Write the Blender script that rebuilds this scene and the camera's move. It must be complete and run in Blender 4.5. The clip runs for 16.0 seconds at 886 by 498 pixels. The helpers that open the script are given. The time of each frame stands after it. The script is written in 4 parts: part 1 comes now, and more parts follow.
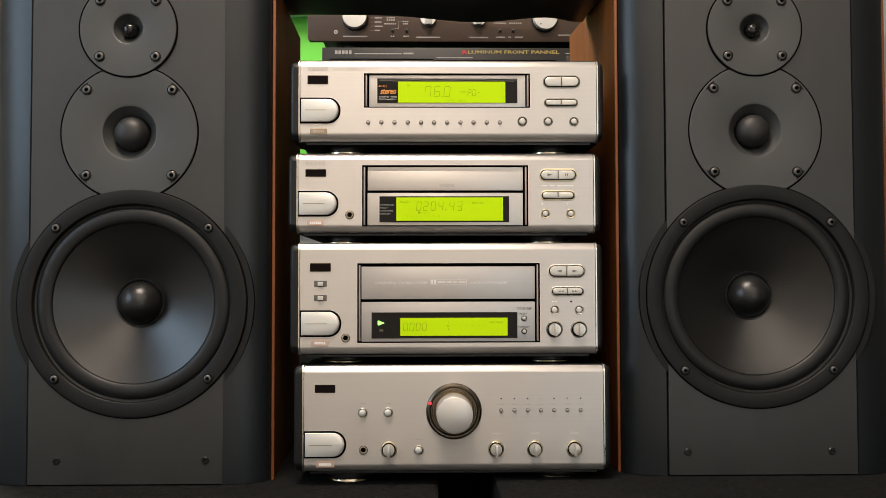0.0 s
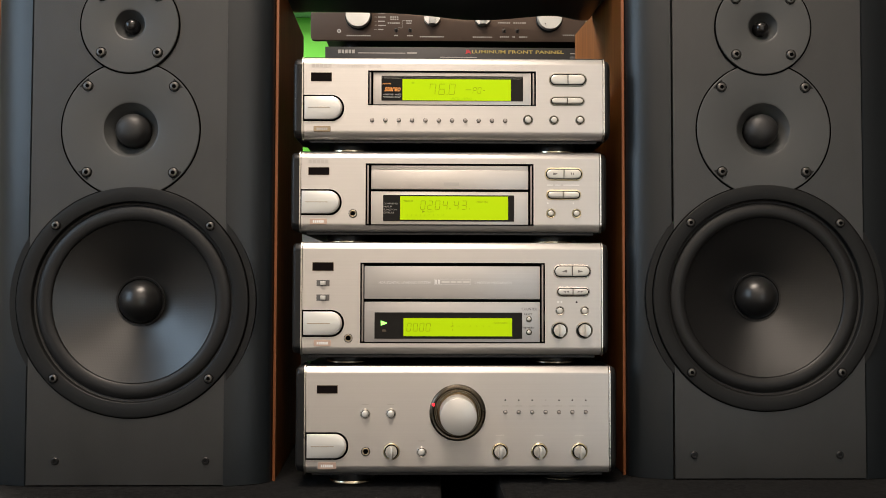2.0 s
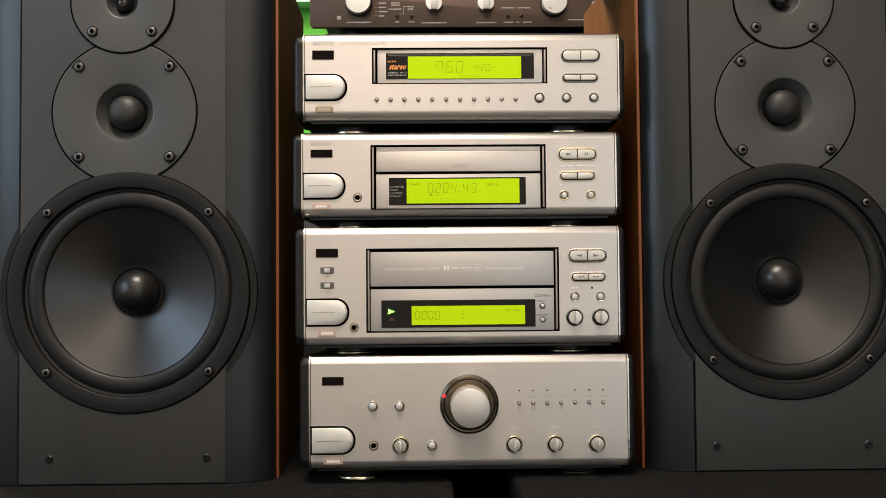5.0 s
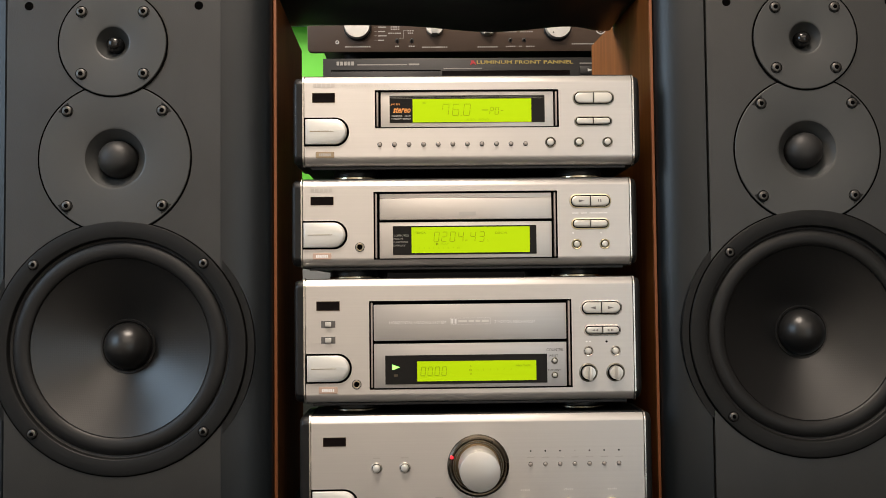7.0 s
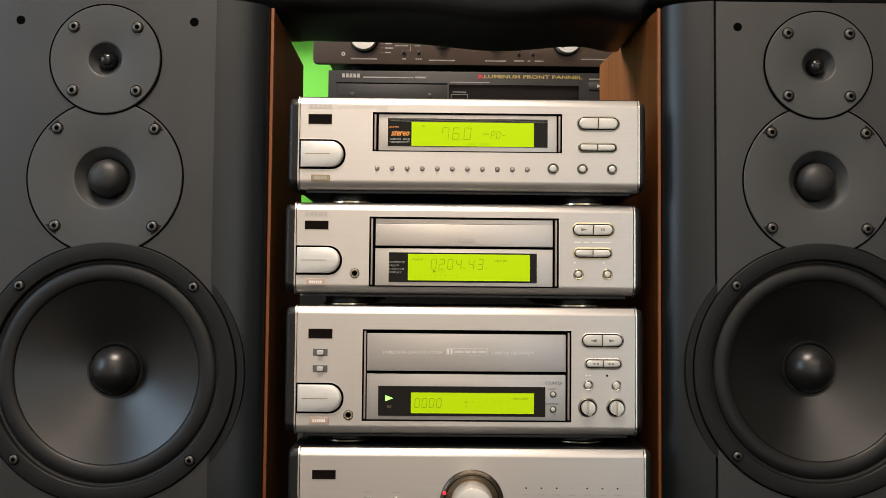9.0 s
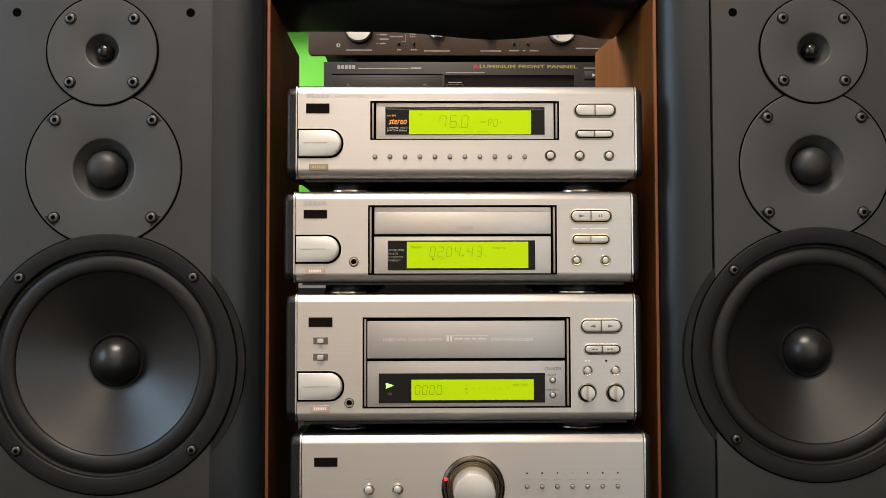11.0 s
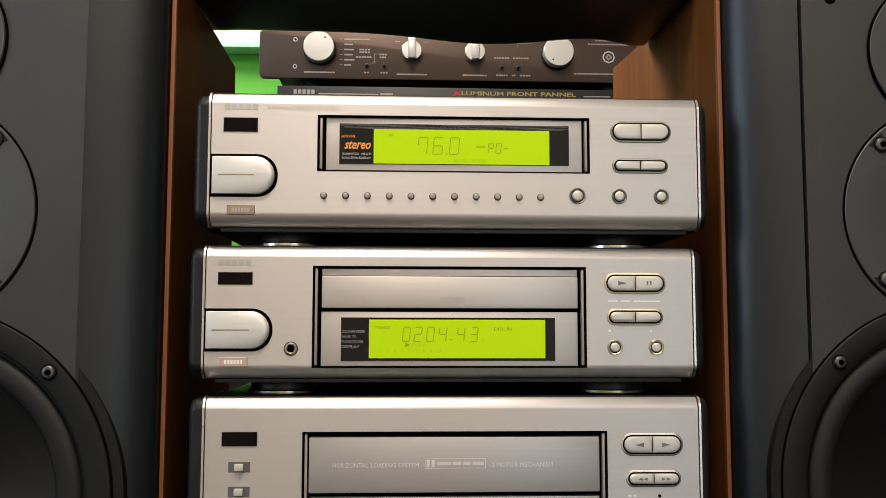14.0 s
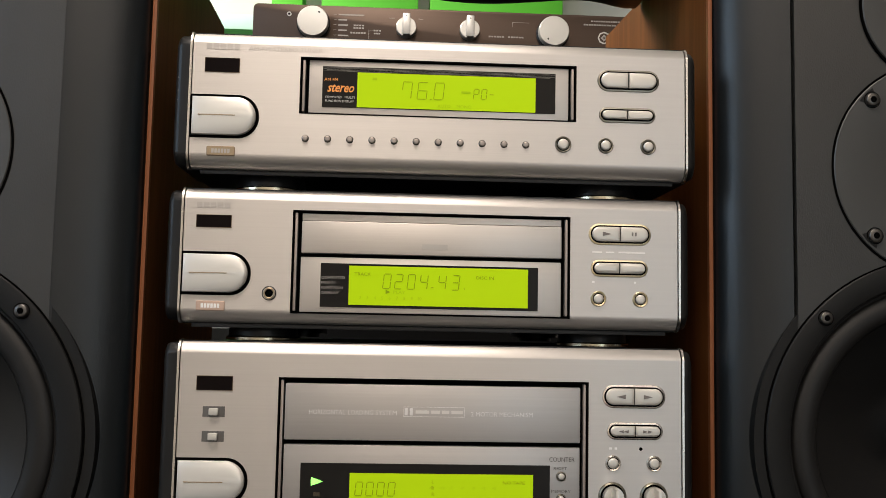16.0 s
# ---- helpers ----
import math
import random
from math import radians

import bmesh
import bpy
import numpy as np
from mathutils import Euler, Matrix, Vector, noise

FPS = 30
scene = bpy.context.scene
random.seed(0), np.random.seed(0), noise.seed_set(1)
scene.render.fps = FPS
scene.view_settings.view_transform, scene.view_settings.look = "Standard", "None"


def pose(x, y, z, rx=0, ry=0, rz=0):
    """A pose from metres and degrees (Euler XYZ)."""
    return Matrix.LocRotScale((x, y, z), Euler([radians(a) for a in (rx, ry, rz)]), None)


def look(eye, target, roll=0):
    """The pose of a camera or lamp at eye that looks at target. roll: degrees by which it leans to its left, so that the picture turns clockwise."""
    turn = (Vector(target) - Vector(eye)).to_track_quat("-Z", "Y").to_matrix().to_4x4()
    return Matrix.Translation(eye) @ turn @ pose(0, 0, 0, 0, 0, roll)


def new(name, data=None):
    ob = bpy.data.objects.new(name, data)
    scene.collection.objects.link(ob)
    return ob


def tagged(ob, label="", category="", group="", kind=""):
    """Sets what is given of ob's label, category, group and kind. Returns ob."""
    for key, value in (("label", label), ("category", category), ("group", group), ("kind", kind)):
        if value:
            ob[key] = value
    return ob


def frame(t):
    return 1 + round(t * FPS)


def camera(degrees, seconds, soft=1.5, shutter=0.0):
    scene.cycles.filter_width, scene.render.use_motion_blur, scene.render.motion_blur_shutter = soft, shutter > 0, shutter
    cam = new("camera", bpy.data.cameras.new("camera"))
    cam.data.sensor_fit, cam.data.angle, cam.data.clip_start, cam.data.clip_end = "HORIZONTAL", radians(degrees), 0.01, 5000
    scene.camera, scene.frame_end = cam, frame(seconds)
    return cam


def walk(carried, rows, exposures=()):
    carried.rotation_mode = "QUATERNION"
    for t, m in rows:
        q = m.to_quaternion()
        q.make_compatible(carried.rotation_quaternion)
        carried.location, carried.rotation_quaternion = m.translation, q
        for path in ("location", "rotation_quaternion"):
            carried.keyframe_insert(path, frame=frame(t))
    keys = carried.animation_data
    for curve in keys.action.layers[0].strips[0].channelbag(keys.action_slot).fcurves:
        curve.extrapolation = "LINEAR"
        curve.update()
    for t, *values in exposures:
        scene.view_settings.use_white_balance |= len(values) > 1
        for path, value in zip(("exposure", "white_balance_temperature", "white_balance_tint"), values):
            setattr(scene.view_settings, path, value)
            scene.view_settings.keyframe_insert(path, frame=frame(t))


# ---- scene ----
cam = camera(52.0, 16.0, soft=0.8)
PATH = [
    (0, (-0.01752, 0.00960, 0.16297), (0.01940, 2.00808, 0.23159), -0.129),
    (0.5, (-0.02146, 0.01468, 0.16463), (0.00808, 2.01325, 0.23415), -0.299),
    (1, (-0.01662, 0.01845, 0.16480), (0.01015, 2.01715, 0.23180), -0.350),
    (1.5, (-0.02043, 0.01780, 0.16427), (0.01249, 2.01637, 0.23235), -0.120),
    (2, (-0.01964, 0.01797, 0.16113), (0.01450, 2.01633, 0.23454), 0.140),
    (2.5, (-0.02026, 0.01892, 0.15847), (0.01505, 2.01732, 0.23030), 0.045),
    (3, (-0.02140, 0.02421, 0.15210), (0.01501, 2.02283, 0.21676), -0.066),
    (3.5, (-0.02288, 0.02892, 0.14961), (0.01579, 2.02749, 0.21476), -0.210),
    (6, (-0.02676, 0.06686, 0.16205), (0.00693, 2.06518, 0.23667), -0.583),
    (6.5, (-0.02582, 0.07520, 0.17611), (0.01721, 2.07319, 0.25476), -0.457),
    (7, (-0.03321, 0.08045, 0.18628), (0.01061, 2.07826, 0.26912), -0.611),
    (7.5, (-0.03136, 0.09171, 0.19181), (0.01157, 2.08909, 0.28466), -0.820),
    (8, (-0.03073, 0.09932, 0.19781), (0.00778, 2.09652, 0.29640), -0.179),
    (8.5, (-0.02715, 0.09940, 0.20296), (-0.00124, 2.09681, 0.30148), 0.405),
    (9, (-0.02399, 0.09907, 0.20341), (-0.00202, 2.09680, 0.29603), 0.518),
    (9.2, (-0.01860, 0.09516, 0.20448), (-0.00218, 2.09316, 0.29232), 0.478),
    (11.3, (-0.03035, 0.09759, 0.19917), (0.00290, 2.09598, 0.27199), -0.280),
    (11.5, (-0.03945, 0.12220, 0.20087), (-0.00534, 2.12073, 0.26953), -0.389),
    (12, (-0.04232, 0.17449, 0.20669), (0.01147, 2.17255, 0.27653), -0.382),
    (12.5, (-0.03707, 0.21844, 0.21567), (0.03922, 2.21554, 0.29164), -0.311),
    (13, (-0.03535, 0.25408, 0.22397), (0.06034, 2.24976, 0.31399), -0.240),
    (13.5, (-0.03096, 0.28291, 0.22873), (0.07108, 2.27640, 0.35354), -0.131),
    (14, (-0.02689, 0.29516, 0.22558), (0.06829, 2.28543, 0.39801), 0.101),
    (14.5, (-0.02123, 0.29910, 0.22057), (0.08576, 2.28744, 0.40780), 0.546),
    (15, (-0.01837, 0.30543, 0.21248), (0.09714, 2.29313, 0.40136), 1.032),
    (15.5, (-0.01893, 0.30245, 0.20413), (0.08655, 2.29123, 0.38745), 1.098),
    (16, (-0.01924, 0.30361, 0.20050), (0.08312, 2.29341, 0.37444), 1.128),
]
walk(cam, [(t, look(eye, target, roll)) for t, eye, target, roll in PATH],
     exposures=((0.0, 0.0, 6500, 10), (9.2, 0.0, 6500, 10), (12.0, -0.06, 6430, 10), (14.0, -0.18, 6350, 10), (16.0, -0.27, 6320, 10)))

# ---------------------------------------------------------------- light
world = bpy.data.worlds.new("room_world")
scene.world = world
world.use_nodes = True
world.node_tree.nodes["Background"].inputs[0].default_value = (0.55, 0.6, 0.7, 1)
world.node_tree.nodes["Background"].inputs[1].default_value = 0.02


def area_lamp(name, m, sx, sy, watts, colour):
    data = bpy.data.lights.new(name, "AREA")
    data.shape, data.size, data.size_y, data.energy, data.color = "RECTANGLE", sx, sy, watts, colour
    ob = new(name, data)
    ob.matrix_world = m
    return ob


# warm ceiling lamp over the viewer, daylight from the window; the other lamps are added
area_lamp("ceiling_lamp_light", pose(-0.16, 0.15, 1.40), 0.45, 0.4, 24, (1.0, 0.84, 0.70))
# broad unseen fill overhead, added to light the cones and silver fronts
area_lamp("overhead_fill_light", pose(0.30, -1.50, 1.58), 2.3, 1.1, 27, (1.0, 0.84, 0.70))
area_lamp("window_light", look((-1.5, -0.1, 0.75), (0, 0.5, 0.35)), 1.0, 0.9, 13, (0.55, 0.77, 1.0))
# unseen cool fill in front, added for the bluish reflection on the silver panels
area_lamp("cool_front_fill_light", look((0.95, -2.12, 0.22), (0.3, 0.7, 0.22)), 0.9, 1.2, 4.3, (0.68, 0.87, 1.0))
# unseen fill from behind, added to brighten the upper walnut flank on the right
area_lamp("rear_flank_fill_light", look((-0.95, 1.55, 1.25), (0.15, 0.95, 0.45)), 0.6, 0.4, 50, (1.0, 0.93, 0.80))

# ---------------------------------------------------------------- materials


def material(name, colour, rough=0.5, metal=0.0, vary=0.12, size=30.0, stretch=(1, 1, 1), bump=0.0, bump_size=300.0,
             rough_vary=0.08, coat=0.0, emit=0.0, dark=None, spec=0.5, brushed=0.0, weave=0.0):
    m = bpy.data.materials.new(name)
    m.use_nodes = True
    nt = m.node_tree
    bsdf = nt.nodes["Principled BSDF"]
    bsdf.inputs["Metallic"].default_value = metal
    bsdf.inputs["Roughness"].default_value = rough
    bsdf.inputs["Coat Weight"].default_value = coat
    bsdf.inputs["Specular IOR Level"].default_value = spec
    co = nt.nodes.new("ShaderNodeTexCoord")
    mp = nt.nodes.new("ShaderNodeMapping")
    mp.inputs["Scale"].default_value = stretch
    nt.links.new(co.outputs["Object"], mp.inputs["Vector"])
    n1 = nt.nodes.new("ShaderNodeTexNoise")
    n1.inputs["Scale"].default_value, n1.inputs["Detail"].default_value = size, 5
    nt.links.new(mp.outputs[0], n1.inputs["Vector"])
    ramp = nt.nodes.new("ShaderNodeMix")
    ramp.data_type = "RGBA"
    lo = dark or [c * (1 - vary) for c in colour]
    hi = [min(1, c * (1 + vary)) for c in colour] if not dark else colour
    ramp.inputs["A"].default_value, ramp.inputs["B"].default_value = (*lo, 1), (*hi, 1)
    nt.links.new(n1.outputs["Fac"], ramp.inputs["Factor"])
    nt.links.new(ramp.outputs["Result"], bsdf.inputs["Base Color"])
    if rough_vary:
        mr = nt.nodes.new("ShaderNodeMapRange")
        mr.inputs["To Min"].default_value, mr.inputs["To Max"].default_value = max(0.02, rough - rough_vary), min(1, rough + rough_vary)
        n2 = nt.nodes.new("ShaderNodeTexNoise")
        n2.inputs["Scale"].default_value = size * 0.35
        nt.links.new(co.outputs["Object"], n2.inputs["Vector"])
        nt.links.new(n2.outputs["Fac"], mr.inputs["Value"])
        nt.links.new(mr.outputs[0], bsdf.inputs["Roughness"])
    if bump:
        n3 = nt.nodes.new("ShaderNodeTexNoise")
        n3.inputs["Scale"].default_value, n3.inputs["Detail"].default_value = bump_size, 3
        nt.links.new(mp.outputs[0], n3.inputs["Vector"])
        b = nt.nodes.new("ShaderNodeBump")
        b.inputs["Strength"].default_value, b.inputs["Distance"].default_value = bump, 0.0005
        nt.links.new(n3.outputs["Fac"], b.inputs["Height"])
        nt.links.new(b.outputs[0], bsdf.inputs["Normal"])
    if weave:
        rows = []
        for axis in ("X", "Z"):
            w = nt.nodes.new("ShaderNodeTexWave")
            w.bands_direction = axis
            w.inputs["Scale"].default_value, w.inputs["Distortion"].default_value = 260.0, 0.4
            nt.links.new(co.outputs["Object"], w.inputs["Vector"])
            rows.append(w)
        mx = nt.nodes.new("ShaderNodeMath")
        mx.operation = "MAXIMUM"
        nt.links.new(rows[0].outputs["Fac"], mx.inputs[0])
        nt.links.new(rows[1].outputs["Fac"], mx.inputs[1])
        wb = nt.nodes.new("ShaderNodeBump")
        wb.inputs["Strength"].default_value, wb.inputs["Distance"].default_value = weave, 0.0002
        nt.links.new(mx.outputs[0], wb.inputs["Height"])
        if bump:
            nt.links.new(b.outputs[0], wb.inputs["Normal"])
        nt.links.new(wb.outputs[0], bsdf.inputs["Normal"])
    if brushed:
        tg = nt.nodes.new("ShaderNodeTangent")
        tg.direction_type, tg.axis = "RADIAL", "X"
        nt.links.new(tg.outputs[0], bsdf.inputs["Tangent"])
        bsdf.inputs["Anisotropic"].default_value = brushed
    if emit:
        nt.links.new(ramp.outputs["Result"], bsdf.inputs["Emission Color"])
        bsdf.inputs["Emission Strength"].default_value = emit
    return m


SILVER = material("brushed_champagne_aluminium", (0.545, 0.524, 0.505), 0.37, 0.82, 0.045, 14, (0.35, 90, 90), 0.05, 20, 0.06, brushed=0.68)
SILVER_TRAY = material("pale_satin_aluminium", (0.56, 0.53, 0.50), 0.38, 0.8, 0.03, 14, (0.35, 60, 60), 0.06, 14, 0.04, brushed=0.6)
SILVER_DOOR = material("satin_grey_aluminium", (0.47, 0.455, 0.445), 0.38, 0.8, 0.04, 14, (0.35, 60, 60), 0.06, 14, 0.04, brushed=0.6)
BUTTON = material("silver_button_paint", (0.68, 0.67, 0.63), 0.36, 0.4, 0.03, 60, rough_vary=0.03)
PUSH = material("pale_silver_button_plastic", (0.60, 0.585, 0.54), 0.36, 0.45, 0.03, 60, rough_vary=0.03)
PRESET = material("dull_grey_button", (0.36, 0.32, 0.29), 0.34, 0.5, 0.05, 60, rough_vary=0.03)
CHROME = material("chrome_trim", (0.72, 0.69, 0.64), 0.27, 1.0, 0.05, 60, rough_vary=0.03)
GOLD = material("gold_ring", (0.74, 0.66, 0.44), 0.28, 1.0, 0.08, 90, rough_vary=0.04)
RIM = material("dull_brass_rim", (0.29, 0.28, 0.235), 0.28, 1.0, 0.08, 90, rough_vary=0.04)
FOOT_RING = material("pale_gold_foot_ring", (0.66, 0.60, 0.45), 0.20, 1.0, 0.05, 60, rough_vary=0.04)
KNOB_METAL = material("small_knob_metal", (0.70, 0.68, 0.63), 0.30, 0.7, 0.04, 60, rough_vary=0.04)
VOLUME_METAL = material("volume_knob_metal", (0.66, 0.635, 0.60), 0.42, 0.7, 0.03, 30, rough_vary=0.04)
DISH = material("bronze_dish", (0.26, 0.19, 0.11), 0.30, 1.0, 0.12, 60, rough_vary=0.04)
DARK_CHROME = material("dark_chrome", (0.13, 0.11, 0.085), 0.27, 1.0, 0.08, 60, rough_vary=0.03)
GAP = material("black_gap", (0.001, 0.001, 0.001), 0.9, rough_vary=0, spec=0.03)
CAP = material("black_cap_plastic", (0.009, 0.009, 0.009), 0.36, 0, 0.2, 90, bump=0.15, bump_size=900, spec=0.35)
CASE = material("black_steel_case", (0.006, 0.006, 0.0065), 0.42, 0, 0.2, 60, bump=0.2, bump_size=1200)
GLASS = material("smoked_display_window", (0.008, 0.0075, 0.007), 0.14, 0, 0.1, 40, rough_vary=0.03, spec=0.22)
IR = material("infrared_window", (0.006, 0.004, 0.004), 0.12, 0, 0.1, 40, rough_vary=0.02, spec=0.06)
LCD = material("lime_backlit_display", (0.39, 0.58, 0.002), 0.4, 0, 0.025, 25, emit=0.33, rough_vary=0, spec=0.08)
SEGMENT = material("display_segment", (0.24, 0.36, 0.004), 0.5, 0, 0.05, 60, emit=0.06, rough_vary=0, spec=0.1)
SEGMENT_FAINT = material("faint_display_segment", (0.31, 0.48, 0.003), 0.5, 0, 0.05, 60, emit=0.30, rough_vary=0, spec=0.1)
PRINT_ORANGE = material("orange_print", (0.80, 0.30, 0.06), 0.5, 0, 0.05, 60, rough_vary=0)
PRINT_WHITE = material("white_print", (0.62, 0.60, 0.57), 0.5, 0, 0.05, 60, rough_vary=0)
PRINT_PALE = material("pale_grey_print", (0.80, 0.79, 0.77), 0.5, 0, 0.05, 60, rough_vary=0)
MARK = material("dark_grey_symbol", (0.16, 0.145, 0.135), 0.5, 0, 0.05, 60, rough_vary=0)
BADGE_PINK = material("rose_beige_badge", (0.56, 0.41, 0.33), 0.40, 0.5, 0.05, 90, rough_vary=0.03)
FINE_LINE = material("smoke_grey_print", (0.13, 0.125, 0.11), 0.45, 0, 0.1, 60, rough_vary=0)
PRINT_DOOR = material("faded_pale_print", (0.74, 0.73, 0.72), 0.5, 0.3, 0.15, 400, rough_vary=0)
PRINT_GREY = material("grey_print", (0.34, 0.32, 0.30), 0.45, 0.3, 0.05, 60, rough_vary=0)
PRINT_FAINT = material("worn_grey_print", (0.46, 0.435, 0.41), 0.40, 0.7, 0.1, 60, rough_vary=0)
PRINT_WORN = material("nearly_worn_off_print", (0.50, 0.475, 0.45), 0.40, 0.75, 0.1, 60, rough_vary=0)
PRINT_DARK = material("dark_print", (0.10, 0.095, 0.09), 0.5, 0, 0.05, 60, rough_vary=0)
PRINT_YELLOW = material("yellow_print", (0.50, 0.36, 0.08), 0.5, 0, 0.05, 60, rough_vary=0)
PRINT_RED = material("red_print", (0.55, 0.02, 0.03), 0.5, 0, 0.05, 60, rough_vary=0)
BADGE = material("bronze_badge", (0.37, 0.29, 0.19), 0.35, 0.7, 0.08, 90, rough_vary=0.03)
BADGE_EDGE = material("bronze_badge_edge", (0.24, 0.18, 0.12), 0.35, 0.7, 0.08, 90, rough_vary=0.03)
GREEN_LED = material("green_lamp", (0.25, 0.9, 0.12), 0.4, 0, 0.02, 60, emit=2.2, rough_vary=0)
RED_LED = material("red_lamp", (1.0, 0.02, 0.03), 0.4, 0, 0.02, 60, emit=1.6, rough_vary=0)
BAFFLE = material("black_baffle_paint", (0.0158, 0.0160, 0.0151), 0.42, 0, 0.38, 30, (1.4, 1.4, 0.7), 0.20, 1000, 0.10, spec=0.74)
PILASTER = material("satin_black_column", (0.0062, 0.0086, 0.0106), 0.36, 0, 0.22, 14, (4, 4, 0.8), 0.09, 800, 0.07, spec=0.52)
PLATE = material("driver_plate_plastic", (0.0365, 0.0383, 0.0378), 0.45, 0, 0.06, 30, (1, 1, 1), 0.12, 1500, 0.04, spec=0.62)
RING = material("woofer_frame_plastic", (0.0062, 0.0065, 0.0065), 0.50, 0, 0.15, 40, (1, 1, 1), 0.12, 1500, 0.05, spec=0.27)
RUBBER = material("rubber_surround", (0.0085, 0.0085, 0.0085), 0.45, 0, 0.2, 60, bump=0.05, bump_size=900, spec=0.35)
CONE = material("woven_cone", (0.0038, 0.0040, 0.0042), 0.32, 0.0, 0.25, 60, (1, 1, 1), 0.05, 900, 0.04, spec=0.68, weave=0.09)
DOME = material("satin_dome", (0.014, 0.014, 0.014), 0.52, 0, 0.08, 60, bump=0.06, bump_size=1500)
DUST_DOME = material("glossy_dust_dome", (0.009, 0.009, 0.009), 0.33, 0, 0.08, 60, bump=0.05, bump_size=1500)
TWEETER_DOME = material("glossy_tweeter_dome", (0.007, 0.007, 0.007), 0.16, 0, 0.08, 60, rough_vary=0.03)
SCREW = material("blackened_screw_steel", (0.11, 0.106, 0.10), 0.38, 0.9, 0.15, 200, rough_vary=0.05)
WALNUT = material("walnut_veneer", (0.190, 0.071, 0.020), 0.55, 0, 0.2, 16, (9, 9, 0.6), 0.10, 60, 0.06, 0.0, dark=(0.062, 0.019, 0.005), spec=0.04)
WALNUT_EDGE = material("walnut_edge_strip", (0.19, 0.066, 0.024), 0.48, 0, 0.2, 30, (4, 4, 0.6), 0.08, 60, 0.04, spec=0.3)
FELT = material("black_felt", (0.0105, 0.0105, 0.0105), 1.0, 0, 0.95, 260, bump=1.0, bump_size=500, rough_vary=0, spec=0.04)
TABLE = material("black_table_laminate", (0.006, 0.006, 0.006), 0.75, 0, 0.1, 30, spec=0.1)
SATIN_BLACK = material("black_vinyl", (0.005, 0.005, 0.0055), 0.36, 0, 0.2, 20, bump=0.12, bump_size=600, spec=0.22)
# the preamplifier's black panel; a brown reflection is mixed into its base colour
BROWN_SHEEN_PANEL = material("black_panel_brown_sheen", (0.080, 0.054, 0.040), 0.40, 0.6, 0.06, 14, (0.4, 40, 40), 0.06, 14, 0.04)
BLACK_PANEL = material("black_anodised_panel", (0.018, 0.017, 0.017), 0.42, 0.3, 0.08, 14, (0.4, 40, 40), 0.06, 14, 0.04)
KNOB = material("pale_aluminium_knob", (0.52, 0.52, 0.50), 0.35, 0.6, 0.03, 60, rough_vary=0.04)
GREEN = material("bright_green_paint", (0.085, 0.42, 0.018), 0.6, 0, 0.08, 6, bump=0.05, bump_size=200)
PALE_GREEN = material("pale_green_paint", (0.42, 0.66, 0.55), 0.6, 0, 0.06, 6)
WALL = material("white_wall_plaster", (0.50, 0.49, 0.47), 0.7, 0, 0.04, 4, bump=0.1, bump_size=120)
WALL_FRONT = material("cream_wall_paint", (0.80, 0.77, 0.73), 0.7, 0, 0.04, 4, bump=0.1, bump_size=120)
WALL_DARK = material("dark_brown_wall", (0.06, 0.05, 0.045), 0.7, 0, 0.1, 4, bump=0.1, bump_size=120)
CEILING = material("white_ceiling_paint", (0.62, 0.60, 0.57), 0.8, 0, 0.03, 4, bump=0.1, bump_size=120)
FLOOR = material("brown_floor_boards", (0.20, 0.175, 0.15), 0.5, 0, 0.25, 5, (1, 8, 1), 0.1, 60)

# ---------------------------------------------------------------- mesh helpers
ORIGIN = {}


def thing(name, x, y, z, label, category, group="", kind=""):
    ob = new(name)
    ob.location = (x, y, z)
    ORIGIN[ob] = Vector((x, y, z))
    return tagged(ob, label, category, group, kind)


def mesh_of(name, bm, mat, smooth=True):
    bmesh.ops.recalc_face_normals(bm, faces=bm.faces)
    me = bpy.data.meshes.new(name)
    bm.to_mesh(me)
    bm.free()
    me.materials.append(mat)
    if smooth:
        me.set_sharp_from_angle(angle=radians(35))
    for p in me.polygons:
        p.use_smooth = smooth
    return me


def part(name, bm, mat, parent, label="", smooth=True):
    """One mesh in world places, linked as a part of its thing or part."""
    org = ORIGIN[parent]
    bmesh.ops.translate(bm, verts=bm.verts, vec=-org)
    ob = new(name, mesh_of(name, bm, mat, smooth))
    ob.parent = parent
    ORIGIN[ob] = org
    return tagged(ob, label)


def solid(name, bm, mat, label="", category="", kind="", group="", base=None):
    """A thing that is one mesh, standing at its base."""
    base = Vector(base or (0, 0, 0))
    bmesh.ops.translate(bm, verts=bm.verts, vec=-base)
    ob = new(name, mesh_of(name, bm, mat))
    ob.location = base
    ORIGIN[ob] = base
    return tagged(ob, label, category, group, kind)


def box(x0, x1, y0, y1, z0, z1, bevel=0.0, bm=None, seg=2):
    own = bmesh.new()
    bmesh.ops.create_cube(own, size=1.0)
    for v in own.verts:
        v.co = (x0 + (v.co.x + 0.5) * (x1 - x0), y0 + (v.co.y + 0.5) * (y1 - y0), z0 + (v.co.z + 0.5) * (z1 - z0))
    if bevel:
        bmesh.ops.bevel(own, geom=own.edges[:], offset=bevel, segments=seg, affect="EDGES", profile=0.6)
    if bm is None:
        return own
    me = bpy.data.meshes.new("tmp")
    own.to_mesh(me)
    own.free()
    bm.from_mesh(me)
    bpy.data.meshes.remove(me)
    return bm


